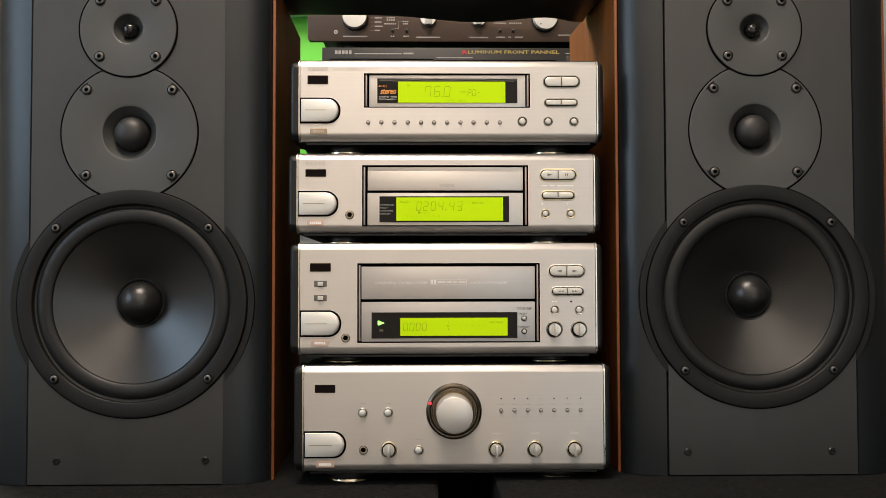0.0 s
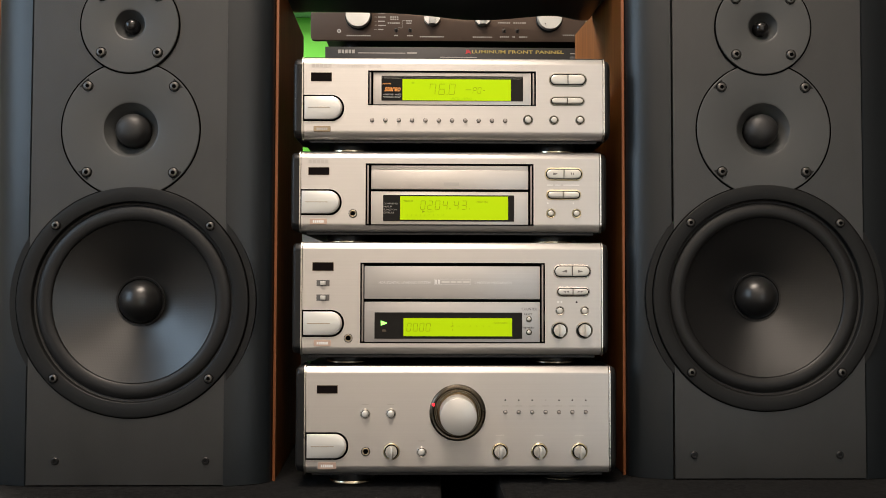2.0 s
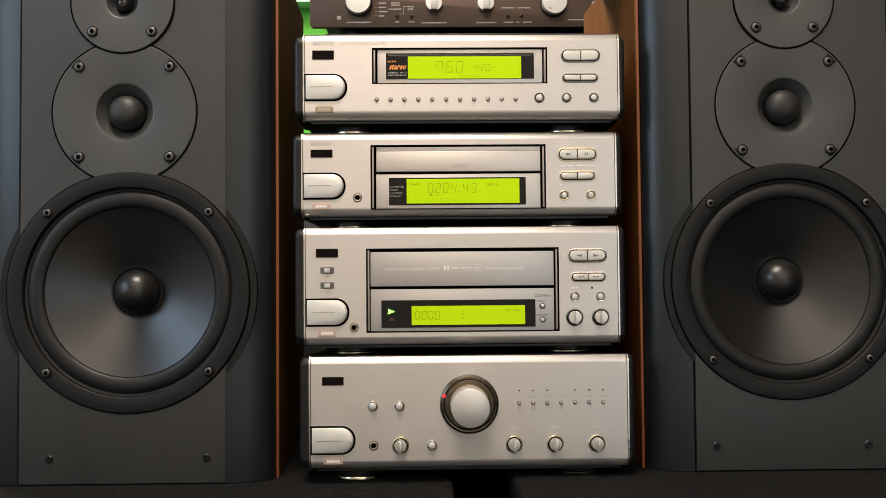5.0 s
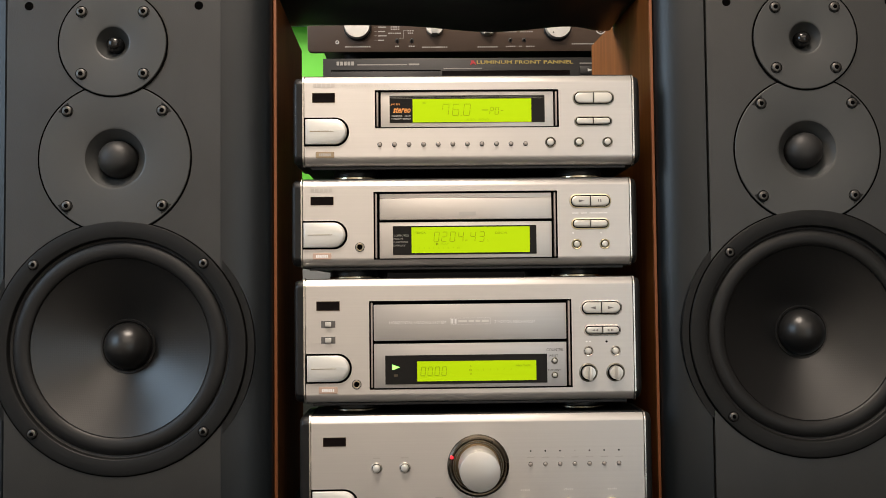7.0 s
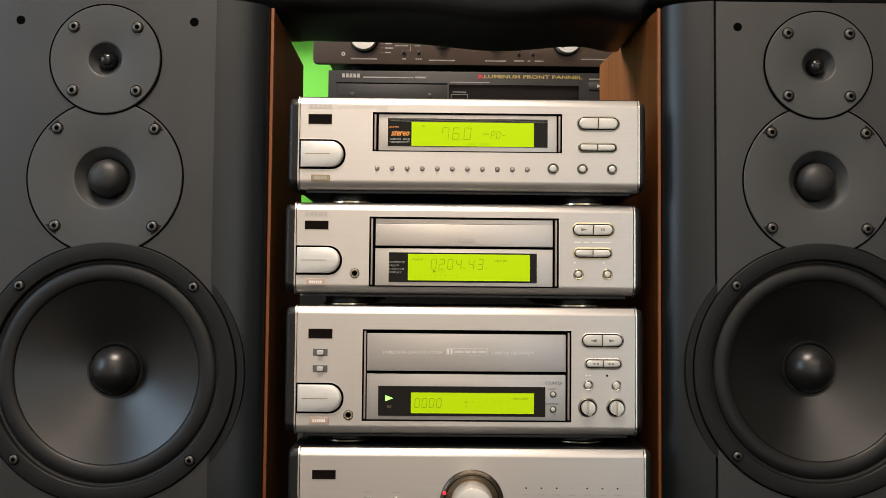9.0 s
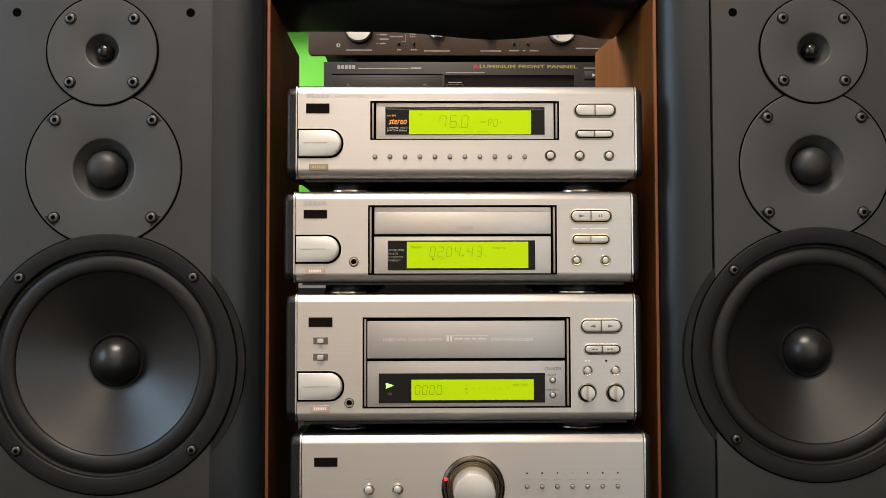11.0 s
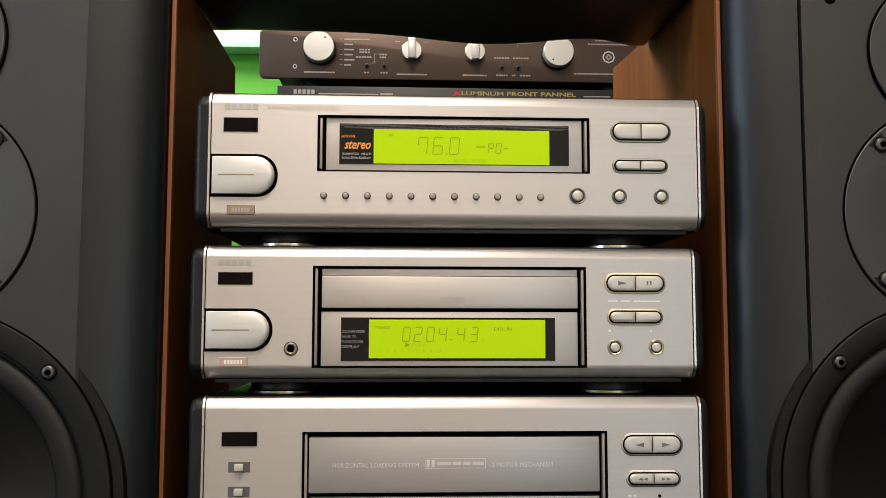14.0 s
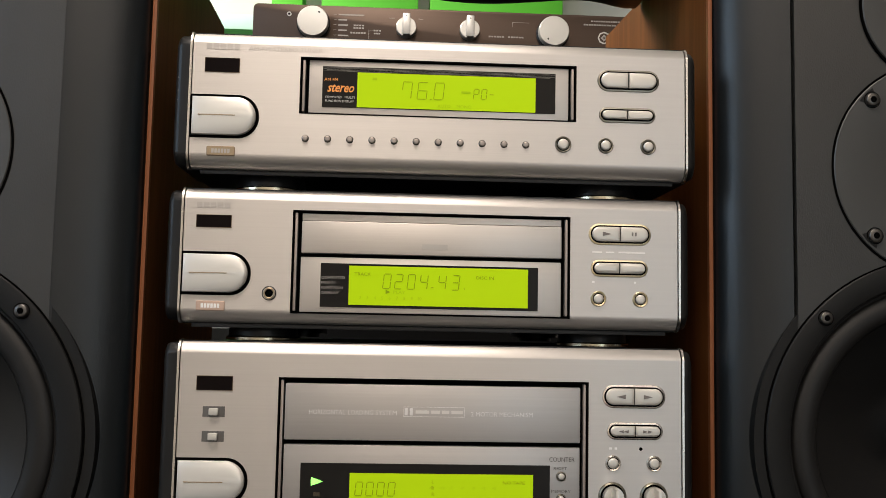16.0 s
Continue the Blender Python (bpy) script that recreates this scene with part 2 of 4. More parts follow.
def outline_rounded(x0, x1, z0, z1, r, n=6, corners="abcd"):
    """Outline of a rectangle with rounded corners: a lower left, b lower right, c upper right, d upper left."""
    pts = []
    for key, cx, cz, a0 in (("a", x0 + r, z0 + r, 180), ("b", x1 - r, z0 + r, 270), ("c", x1 - r, z1 - r, 0), ("d", x0 + r, z1 - r, 90)):
        if key in corners and r > 0:
            pts += [(cx + r * math.cos(radians(a0 + 90 * i / n)), cz + r * math.sin(radians(a0 + 90 * i / n))) for i in range(n + 1)]
        else:
            pts.append({"a": (x0, z0), "b": (x1, z0), "c": (x1, z1), "d": (x0, z1)}[key])
    return pts


def slab(pts, y0, y1, soft=0.0, crown=0.0, bm=None):
    """A plate with the outline pts in x and z, its front at y0 and its back at y1; soft: rounding of the front edge; crown: bulge."""
    bm = bm or bmesh.new()
    cx = sum(p[0] for p in pts) / len(pts)
    cz = sum(p[1] for p in pts) / len(pts)
    hx = max(abs(p[0] - cx) for p in pts)
    hz = max(abs(p[1] - cz) for p in pts)
    loops = [(0.0, y1), (0.0, y0 + soft)]
    if soft:
        loops += [(soft * 0.3, y0 + soft * 0.3), (soft, y0)]
    if crown:
        loops += [(min(hx, hz) * 0.35, y0 - crown * 0.6), (min(hx, hz) * 0.7, y0 - crown)]
    rings = []
    for inset, y in loops:
        fx, fz = max(0.02, 1 - inset / hx), max(0.02, 1 - inset / hz)
        rings.append([bm.verts.new((cx + (x - cx) * fx, y, cz + (z - cz) * fz)) for x, z in pts])
    n = len(pts)
    for a, b in zip(rings, rings[1:]):
        for i in range(n):
            bm.faces.new((a[i], a[(i + 1) % n], b[(i + 1) % n], b[i]))
    bm.faces.new(rings[-1])
    bm.faces.new(rings[0][::-1])
    return bm


def lathe(cx, cz, y0, profile, seg=32, bm=None, closed=False):
    """A body turned round the y axis; profile: radius and depth behind y0."""
    bm = bm or bmesh.new()
    rings = []
    for r, d in profile:
        if r < 1e-6:
            rings.append([bm.verts.new((cx, y0 + d, cz))])
        else:
            rings.append([bm.verts.new((cx + r * math.cos(2 * math.pi * i / seg), y0 + d, cz + r * math.sin(2 * math.pi * i / seg))) for i in range(seg)])
    pairs = list(zip(rings, rings[1:])) + ([(rings[-1], rings[0])] if closed else [])
    for a, b in pairs:
        for i in range(seg):
            j = (i + 1) % seg
            if len(a) == 1:
                bm.faces.new((a[0], b[j], b[i]))
            elif len(b) == 1:
                bm.faces.new((a[i], a[j], b[0]))
            else:
                bm.faces.new((a[i], a[j], b[j], b[i]))
    return bm


def sweep_x(profile, x0, x1, bm=None, cap=True):
    """A closed outline in y and z drawn along x."""
    bm = bm or bmesh.new()
    a = [bm.verts.new((x0, y, z)) for y, z in profile]
    b = [bm.verts.new((x1, y, z)) for y, z in profile]
    n = len(profile)
    for i in range(n):
        bm.faces.new((a[i], a[(i + 1) % n], b[(i + 1) % n], b[i]))
    if cap:
        bm.faces.new(a)
        bm.faces.new(b[::-1])
    return bm


def lettering(body, x, z, height, y, mat, parent, name="lettering", width=None, align="LEFT", shear=0.0, bold=0.0):
    cu = bpy.data.curves.new("tmp_text", "FONT")
    cu.body, cu.size, cu.shear, cu.resolution_u, cu.align_x, cu.offset = body, height / 0.70, shear, 2, align, bold
    tmp = new("tmp_text", cu)
    bpy.context.view_layer.update()
    me = bpy.data.meshes.new_from_object(tmp.evaluated_get(bpy.context.evaluated_depsgraph_get()))
    bpy.data.objects.remove(tmp)
    bpy.data.curves.remove(cu)
    xs = [v.co.x for v in me.vertices]
    s = width / (max(xs) - min(xs)) if width else 1.0
    shift = -min(xs) if width or align == "LEFT" else 0.0
    org = ORIGIN[parent]
    for v in me.vertices:
        v.co = Vector((x + (v.co.x + shift) * s, y, z + v.co.y)) - org
    me.materials.append(mat)
    me.name = name
    ob = new(name, me)
    ob.parent = parent
    ORIGIN[ob] = org
    return ob


DIGITS = {"0": "abcdef", "1": "bc", "2": "abged", "3": "abgcd", "4": "fgbc", "5": "afgcd", "6": "afgedc", "7": "abcf", "8": "abcdefg", "P": "abefg", "O": "abcdef", "-": "g"}


def segments(body, xs, z0, w, h, y, mat, parent, thick=0.00036, slant=0.10):
    """Seven-bar figures, leaning a little, one part for each figure."""
    for ch, x in zip(body, xs):
        bm = bmesh.new()
        bars = {"a": (0, h, w, h), "d": (0, 0, w, 0), "g": (0, h / 2, w, h / 2), "f": (0, h / 2, 0, h), "b": (w, h / 2, w, h), "e": (0, 0, 0, h / 2), "c": (w, 0, w, h / 2)}
        for key in DIGITS[ch]:
            ax, az, bx, bz = bars[key]
            t, g = thick / 2, thick * 0.7
            if az == bz:
                q = [(ax + g, az - t), (bx - g, az - t), (bx - g, az + t), (ax + g, az + t)]
            else:
                q = [(ax - t, az + g), (ax + t, az + g), (ax + t, bz - g), (ax - t, bz - g)]
            bm.faces.new([bm.verts.new((x + px + slant * pz, y, z0 + pz)) for px, pz in q])
        part("display_figure", bm, mat, parent, smooth=False)


def bar(x0, x1, z0, z1, y, mat, parent, name="printed_bar"):
    return part(name, slab([(x0, z0), (x1, z0), (x1, z1), (x0, z1)], y, y + 0.0001), mat, parent, smooth=False)


def mark_row(x0, x1, z0, z1, n, y, mat, parent, name="maker_mark"):
    """A maker's mark as a row of plain blocks."""
    w = (x1 - x0) / n
    for i in range(n):
        bar(x0 + w * (i + 0.1), x0 + w * (i + 0.85), z0, z1, y, mat, parent, name)


def arrow(x, z, w, h, y, mat, parent, way=1, name="arrow_mark"):
    bm = bmesh.new()
    pts = [(x - way * w / 2, z - h / 2), (x + way * w / 2, z), (x - way * w / 2, z + h / 2)]
    return part(name, slab(pts, y, y + 0.0001, bm=bm), mat, parent, smooth=False)


def wavy_line(x0, x1, z, phase, y, mat, parent, name="fine_line"):
    """A thin printed line that swells and waves along its length."""
    bm = bmesh.new()
    low, high = [], []
    for i in range(57):
        x = x0 + (x1 - x0) * i / 56
        mid = z + 0.00010 * math.sin(x * 210 + phase)
        half = 0.00007 + 0.00005 * math.sin(x * 130 + 2.1 * phase)
        low.append(bm.verts.new((x, y, mid - half)))
        high.append(bm.verts.new((x, y, mid + half)))
    for i in range(56):
        bm.faces.new((low[i], low[i + 1], high[i + 1], high[i]))
    return part(name, bm, mat, parent, smooth=False)


# ---------------------------------------------------------------- the room
def structure(name, bm, mat, label):
    return solid(name, bm, mat, label, name.split("_")[0], "structure")


structure("floor", box(-1.7, 1.9, -2.3, 2.2, -0.80, -0.75), FLOOR, "brown wooden floor under the table")
structure("ceiling", box(-1.7, 1.9, -2.3, 2.2, 1.65, 1.70), CEILING, "plain white painted ceiling of the room")
structure("wall_back", box(-1.7, 1.9, 2.12, 2.2, -0.75, 1.65), WALL, "white plastered wall behind the equipment")
structure("wall_front", box(-1.7, 1.9, -2.3, -2.2, -0.75, 1.65), WALL_FRONT, "plain white wall closing the room")
structure("wall_left", box(-1.7, -1.6, -2.2, 2.12, -0.75, 1.65), WALL, "plain white wall on the window side")
structure("wall_right", box(1.8, 1.9, -2.2, 2.12, -0.75, 1.65), WALL_DARK, "plain dark brown wall closing the room")
# green and pale boards on the wall behind
structure("trim_green_board", box(-0.95, 0.9, 2.03, 2.12, 0.31, 0.752, 0.002), GREEN, "bright green painted board low on the back wall")
structure("trim_pale_ledge", box(-0.95, 0.9, 1.985, 2.12, 0.752, 0.782, 0.003), PALE_GREEN, "pale green ledge on top of the green board")
for n, (x0, x1) in enumerate(((-0.275, -0.215), (-0.178, 0.012), (0.036, 0.30))):
    structure("trim_green_panel_%d" % (n + 1), box(x0, x1, 2.05, 2.12, 0.80, 1.25, 0.002), GREEN, "bright green painted panel on the white wall")

structure("trim_dark_skirting", box(-1.2, 1.2, 2.04, 2.12, -0.75, 0.192, 0.002), TABLE, "black board low on the wall behind the table")

# table, felt mats
table = thing("table", 0, 1.1, -0.75, "black laminate table carrying the stereo equipment", "table")
part("tabletop", box(-0.9, 0.95, 0.42, 2.02, -0.06, -0.022, 0.003), TABLE, table)
for lx in (-0.85, 0.85):
    for ly in (0.48, 1.82):
        part("leg", box(lx - 0.03, lx + 0.03, ly - 0.03, ly + 0.03, -0.75, -0.0598, 0.002), TABLE, table)


def mat_felt(x0, x1, top):
    r = 0.03
    inner_right = x1 < 0.2
    bm = bmesh.new()
    # front corner towards the middle gap is rounded
    if inner_right:
        out = [(x0, 1.15), (x0, 0.44)] + [(x1 - r + r * math.sin(radians(a)), 0.44 + r - r * math.cos(radians(a))) for a in range(0, 91, 15)] + [(x1, 1.15)]
    else:
        out = [(x1, 1.15), (x1, 0.44)] + [(x0 + r - r * math.sin(radians(a)), 0.44 + r - r * math.cos(radians(a))) for a in range(0, 91, 15)] + [(x0, 1.15)]
    rings = []
    for dz, k in ((-0.022, 1.0), (top - 0.006, 1.0), (top - 0.0015, 0.997), (top, 0.99)):
        cx, cy = (x0 + x1) / 2, 0.79
        rings.append([bm.verts.new((cx + (x - cx) * k, cy + (y - cy) * k, dz)) for x, y in out])
    n = len(out)
    for a, b in zip(rings, rings[1:]):
        for i in range(n):
            bm.faces.new((a[i], a[(i + 1) % n], b[(i + 1) % n], b[i]))
    bm.faces.new(rings[-1])
    bm.faces.new(rings[0])
    solid("felt_mat", bm, FELT, "black fuzzy felt mat lying on the table under the speaker", "mat", group="felt mats", base=((x0 + x1) / 2, 0.79, -0.022))


mat_felt(-0.62, -0.008, 0.0030)
mat_felt(0.036, 0.62, 0.0062)

# ---------------------------------------------------------------- loudspeakers
def holed_plate(outline, ya, yb, holes=(), bm=None):
    """A thick plate with the given outline in x and z and round holes through it."""
    bm = bm or bmesh.new()
    loops = [outline]
    for hx, hz, r in holes:
        loops.append([(hx + r * math.cos(2 * math.pi * i / 48), hz + r * math.sin(2 * math.pi * i / 48)) for i in range(48)])
    edges, rims = [], []
    for pts in loops:
        vs = [bm.verts.new((x, ya, z)) for x, z in pts]
        edges += [bm.edges.new((vs[i], vs[(i + 1) % len(vs)])) for i in range(len(vs))]
        rims.append(vs)
    bmesh.ops.triangle_fill(bm, use_beauty=True, use_dissolve=False, edges=edges)
    for vs in rims:
        back = [bm.verts.new((v.co.x, yb, v.co.z)) for v in vs]
        for i in range(len(vs)):
            j = (i + 1) % len(vs)
            bm.faces.new((vs[i], vs[j], back[j], back[i]))
    return bm


def baffle_plate(x0, x1, z0, z1, y, thick, woofer, mid, tweeter):
    """The flat baffle, cut by the round woofer opening into a part above and a part below it."""
    wx, wz, r = *woofer, 0.0901
    a0, a1 = math.acos((x1 - wx) / r), math.acos((x0 - wx) / r)
    arc = [(wx + r * math.cos(a0 + (a1 - a0) * i / 48), r * math.sin(a0 + (a1 - a0) * i / 48)) for i in range(49)]
    bm = holed_plate([(x0, z1), (x1, z1)] + [(x, wz + dz) for x, dz in arc], y, y + thick, ((*mid, 0.0225), (*tweeter, 0.0126)))
    return holed_plate([(x0, z0), (x1, z0)] + [(x, wz - dz) for x, dz in arc], y, y + thick, (), bm)


def cabinet_slab(x0, x1, ya, yb, z0, z1, rise, lean):
    """A board or block whose top climbs by rise and whose flanks shift by lean towards the back."""
    bm = box(x0, x1, ya, yb, z0, z1)
    for v in bm.verts:
        if v.co.y > (ya + yb) / 2:
            v.co.x += lean
            if v.co.z > (z0 + z1) / 2:
                v.co.z += rise
    bmesh.ops.bevel(bm, geom=bm.edges[:], offset=0.0004, segments=1, affect="EDGES")
    return bm


def speaker(cx, y0, base, top, tweeter, mid, woofer, side, lean, label):
    """Three-way loudspeaker. y0: front of the baffle; tweeter, mid, woofer: centres; side: +1 where the inner flank faces +x."""
    sp = thing("loudspeaker", cx, y0 + 0.1, base, label, "loudspeaker", "pair of loudspeakers")
    half, groove, depth = 0.1125, 0.0757, 0.242
    # walnut cabinet: body with separate veneered flanks
    part("cabinet_body", cabinet_slab(cx - half + 0.004, cx + half - 0.004, y0 + 0.050, y0 + depth, base, top - 0.001, 0.0125, lean), CASE, sp, "black inner cabinet body")
    for s in (-1, 1):
        x0, x1 = sorted((cx + s * half, cx + s * (half - 0.0035)))
        part("side_panel", cabinet_slab(x0, x1, y0 + 0.022, y0 + depth, base, top, 0.014, lean), WALNUT, sp, "walnut-veneered side panel")
        e0, e1 = sorted((cx + s * (half + 0.0004), cx + s * (half - 0.0018)))
        part("edge_strip", box(e0, e1, y0 + 0.0185, y0 + 0.0218, base, top, 0.0005), WALNUT_EDGE, sp, "orange-brown wooden edge strip")
    # flat middle of the baffle with slots where the plates sit
    part("baffle", baffle_plate(cx - groove, cx + groove, base + 0.0012, top - 0.0005, y0, 0.024, woofer, mid, tweeter), BAFFLE, sp, "flat matt black front baffle")
    # rounded columns either side
    for s in (-1, 1):
        gap = 0.0008 if s != side or side < 0 else 0.00005
        prof = [(groove + gap, 0.0255), (groove + gap, gap + (0.0010 if gap > 0.0002 else 0.0))]
        a0 = radians(14)
        for i in range(0, 13):
            a = a0 + (math.pi / 2 - a0) * i / 12
            across, back = (math.sin(a) - math.sin(a0)) / (1 - math.sin(a0)), 1 - math.cos(a) / math.cos(a0)
            prof.append((groove + 2 * gap + (half - groove - 0.0026 - 2 * gap) * across, gap + 0.0185 * back))
        prof.append((half - 0.0026, 0.0255))
        # the woofer's round well is let into the inner edge of the column
        bm = bmesh.new()
        near = s * (woofer[0] - cx)
        levels = [base + 0.0005] + [woofer[1] + 0.0795 * math.sin(radians(d)) for d in range(-60, 61, 3)] + [top]
        rings = []
        for z in levels:
            dz = z - woofer[1]
            well = near + math.sqrt(max(0.0, 0.0795 ** 2 - dz * dz)) if abs(dz) < 0.0795 else 0.0
            rings.append([bm.verts.new((cx + s * max(x, well), y0 + y, z)) for x, y in prof])
        n = len(prof)
        for lo, hi in zip(rings, rings[1:]):
            for i in range(n):
                bm.faces.new((lo[i], lo[(i + 1) % n], hi[(i + 1) % n], hi[i]))
        bm.faces.new(rings[0])
        bm.faces.new(rings[-1])
        part("column", bm, PILASTER, sp, "rounded satin black column")

    def screw(parent, x, z, y, r=0.0035):
        """A socket-head screw; a black ring round it paints the shade at its rim."""
        bm = lathe(x, z, y, [(r * 1.20, 0.0006), (r * 1.20, -0.0002), (r * 1.10, -0.0002), (r * 1.0, 0.0004)], 18)
        part("screw_shade", bm, GAP, parent)
        bm = lathe(x, z, y, [(r, 0.001), (r, -0.0009), (r * 0.93, -0.0014), (r * 0.80, -0.0017), (r * 0.46, -0.0018), (r * 0.44, -0.0006), (0, -0.0004)], 24)
        part("screw", bm, SCREW, parent, "socket-head steel screw")
        part("screw_socket", lathe(x, z, y, [(r * 0.45, 0.0), (r * 0.45, -0.00175), (0, -0.00175)], 6), GAP, parent)

    def plate(centre, r, y):
        """A round driver plate in a dark slot."""
        x, z = centre
        part("slot_line", lathe(x, z, y, [(r + 0.0005, 0.002), (r + 0.0005, -0.0001), (r - 0.0010, -0.0001), (r - 0.0010, 0.002)], 72), GAP, sp, "dark slot round the driver plate")
        return x, z

    # midrange: plate lies under both neighbours
    mx, mz = plate(mid, 0.0540, y0 - 0.0002)
    md = part("midrange_driver", lathe(mx, mz, y0, [(0.0534, 0.002), (0.0534, -0.0004), (0.0530, -0.0008), (0.0526, -0.0008), (0.0226, -0.0008), (0.0222, -0.0007), (0.0212, -0.0004), (0.0196, 0.0018), (0.0167, 0.0050), (0.0145, 0.0076), (0.0138, 0.0092)], 72), PLATE, sp, "round dark grey midrange driver plate")
    part("dome", lathe(mx, mz, y0, [(0.0136, 0.0096), (0.0134, 0.0050), (0.0126, 0.0014), (0.0108, -0.0016), (0.0080, -0.0038), (0.0044, -0.0050), (0, -0.0054)], 40), DOME, md, "black soft dome")
    for sx in (-1, 1):
        for sz in (-1, 1):
            screw(md, mx + sx * 0.0336, mz + sz * 0.0339, y0 - 0.0008)
            a = math.atan2(sz, sx)
            lug = [(mx + q * math.cos(a + w), mz + q * math.sin(a + w)) for q, w in ((0.0478, 0.050), (0.0478, -0.050), (0.0520, -0.095), (0.0524, 0.0), (0.0520, 0.095))]
            part("lug", slab(lug, y0 - 0.00095, y0), RING, md, "dark lug between screw and plate rim")
    # tweeter plate lies over the midrange plate
    tx, tz = plate(tweeter, 0.0386, y0 - 0.0011)
    tw = part("tweeter_driver", lathe(tx, tz, y0, [(0.0381, 0.002), (0.0381, -0.0012), (0.0377, -0.0017), (0.0374, -0.0017), (0.0128, -0.0017), (0.0124, -0.0016), (0.0116, -0.0012), (0.0105, 0.0010), (0.0086, 0.0036), (0.0070, 0.0056), (0.0062, 0.0066)], 64), PLATE, sp, "round dark grey tweeter plate")
    part("dome", lathe(tx, tz, y0, [(0.0061, 0.0068), (0.0060, 0.0038), (0.0052, 0.0010), (0.0036, -0.0008), (0.0018, -0.0015), (0, -0.0017)], 28), TWEETER_DOME, tw, "small glossy black tweeter dome")
    for sx in (-1, 1):
        for sz in (-1, 1):
            screw(tw, tx + sx * 0.0220, tz + sz * 0.0224, y0 - 0.0017)
    # woofer: round boss standing out of the columns, frame, roll surround, cone, dust dome
    wx, wz = woofer
    for s in (-1, 1):
        edge, r, well = abs(cx + s * (groove + 0.0002) - wx), 0.0951, 0.0795
        a = math.acos(edge / r)
        out = [(r * math.cos(-a + 2 * a * i / 32), r * math.sin(-a + 2 * a * i / 32)) for i in range(33)]
        if edge < well:
            a = math.acos(edge / well)
            out += [(well * math.cos(a - 2 * a * i / 24), well * math.sin(a - 2 * a * i / 24)) for i in range(25)]
        pts = [(wx + s * x, wz + z) for x, z in out]
        bm = slab(pts if s > 0 else pts[::-1], y0 + 0.0002, y0 + 0.024)
        part("woofer_boss", bm, RING, sp, "round black boss standing out of the column")
    part("slot_line", lathe(wx, wz, y0, [(0.0904, 0.002), (0.0904, -0.0003), (0.0891, -0.0003), (0.0891, 0.002)], 96), GAP, sp, "dark slot round the woofer frame")
    wf = part("woofer_frame", lathe(wx, wz, y0, [(0.0896, 0.002), (0.0896, -0.0008), (0.0892, -0.0013), (0.0888, -0.0014), (0.0787, -0.0014), (0.0783, -0.0012), (0.0779, -0.0006), (0.0774, 0.0030), (0.0771, 0.0045)], 96), RING, sp, "black woofer frame with four screws")
    part("frame_gap", lathe(wx, wz, y0, [(0.0775, 0.0026), (0.0766, 0.0032), (0.0752, 0.0032)], 96), RUBBER, wf, "dark gap inside the woofer frame")
    prof = [(0.0760, 0.0046), (0.0757, 0.0030)]
    prof += [(0.0696 + 0.0058 * math.cos(radians(a)), 0.0024 - 0.0021 * math.sin(radians(a)) ** 1.5) for a in range(0, 181, 15)]
    prof += [(0.0640, 0.0030), (0.0637, 0.0036), (0.0630, 0.0038)]
    part("surround", lathe(wx, wz, y0, prof, 96), RUBBER, wf, "black rubber roll surround")
    prof = [(0.0638, 0.0036), (0.0633, 0.0032)]
    for i in range(1, 13):
        f = i / 12
        prof.append((0.0633 - 0.0461 * f, 0.0032 + 0.0178 * f ** 0.93))
    part("cone", lathe(wx, wz, y0, prof, 96), CONE, wf, "dark grey woven cone")
    part("cone_seam", lathe(wx, wz, y0, [(0.0200, 0.0204), (0.0196, 0.0190), (0.0184, 0.0194), (0.0176, 0.0206)], 64), RUBBER, wf, "glued seam round the dust dome")
    prof = [(0.0178, 0.0225), (0.0171, 0.0205)] + [(0.0168 * math.cos(radians(a)), 0.0195 - 0.0155 * math.sin(radians(a))) for a in range(0, 90, 9)] + [(0, 0.0040)]
    part("dust_dome", lathe(wx, wz, y0, prof, 48), DUST_DOME, wf, "round black dust dome")
    for sx in (-1, 1):
        for sz in (-1, 1):
            screw(wf, wx + sx * 0.0597, wz + sz * 0.0592, y0 - 0.0014, 0.0032)
    # grille holes and studs
    for sx in (-1, 1):
        part("grille_hole", lathe(cx + sx * 0.0604, base + 0.3870, y0, [(0.0031, 0.0003), (0.0031, -0.0002), (0, -0.0002)], 20), GAP, sp, "dark grille peg hole")
        part("grille_stud", lathe(woofer[0] + sx * 0.0578, base + 0.0195, y0, [(0.0030, 0.0003), (0.0030, -0.0006), (0.0024, -0.0012), (0.0012, -0.0012), (0.0010, -0.0004), (0, -0.0004)], 20), CAP, sp, "black grille stud")
    return sp


speaker(-0.2530, 0.7290, 0.0030, 0.4065, (-0.2535, 0.3628), (-0.2519, 0.2801), (-0.2486, 0.1454), 1, -0.0105, "tall black three-way loudspeaker with walnut sides and bare drivers")
speaker(0.2518, 0.7355, 0.0062, 0.4120, (0.2486, 0.3662), (0.2484, 0.2837), (0.2488, 0.1498), -1, -0.002, "tall black three-way loudspeaker with walnut sides and bare drivers")

# ---------------------------------------------------------------- hi-fi units
BACK = 0.27


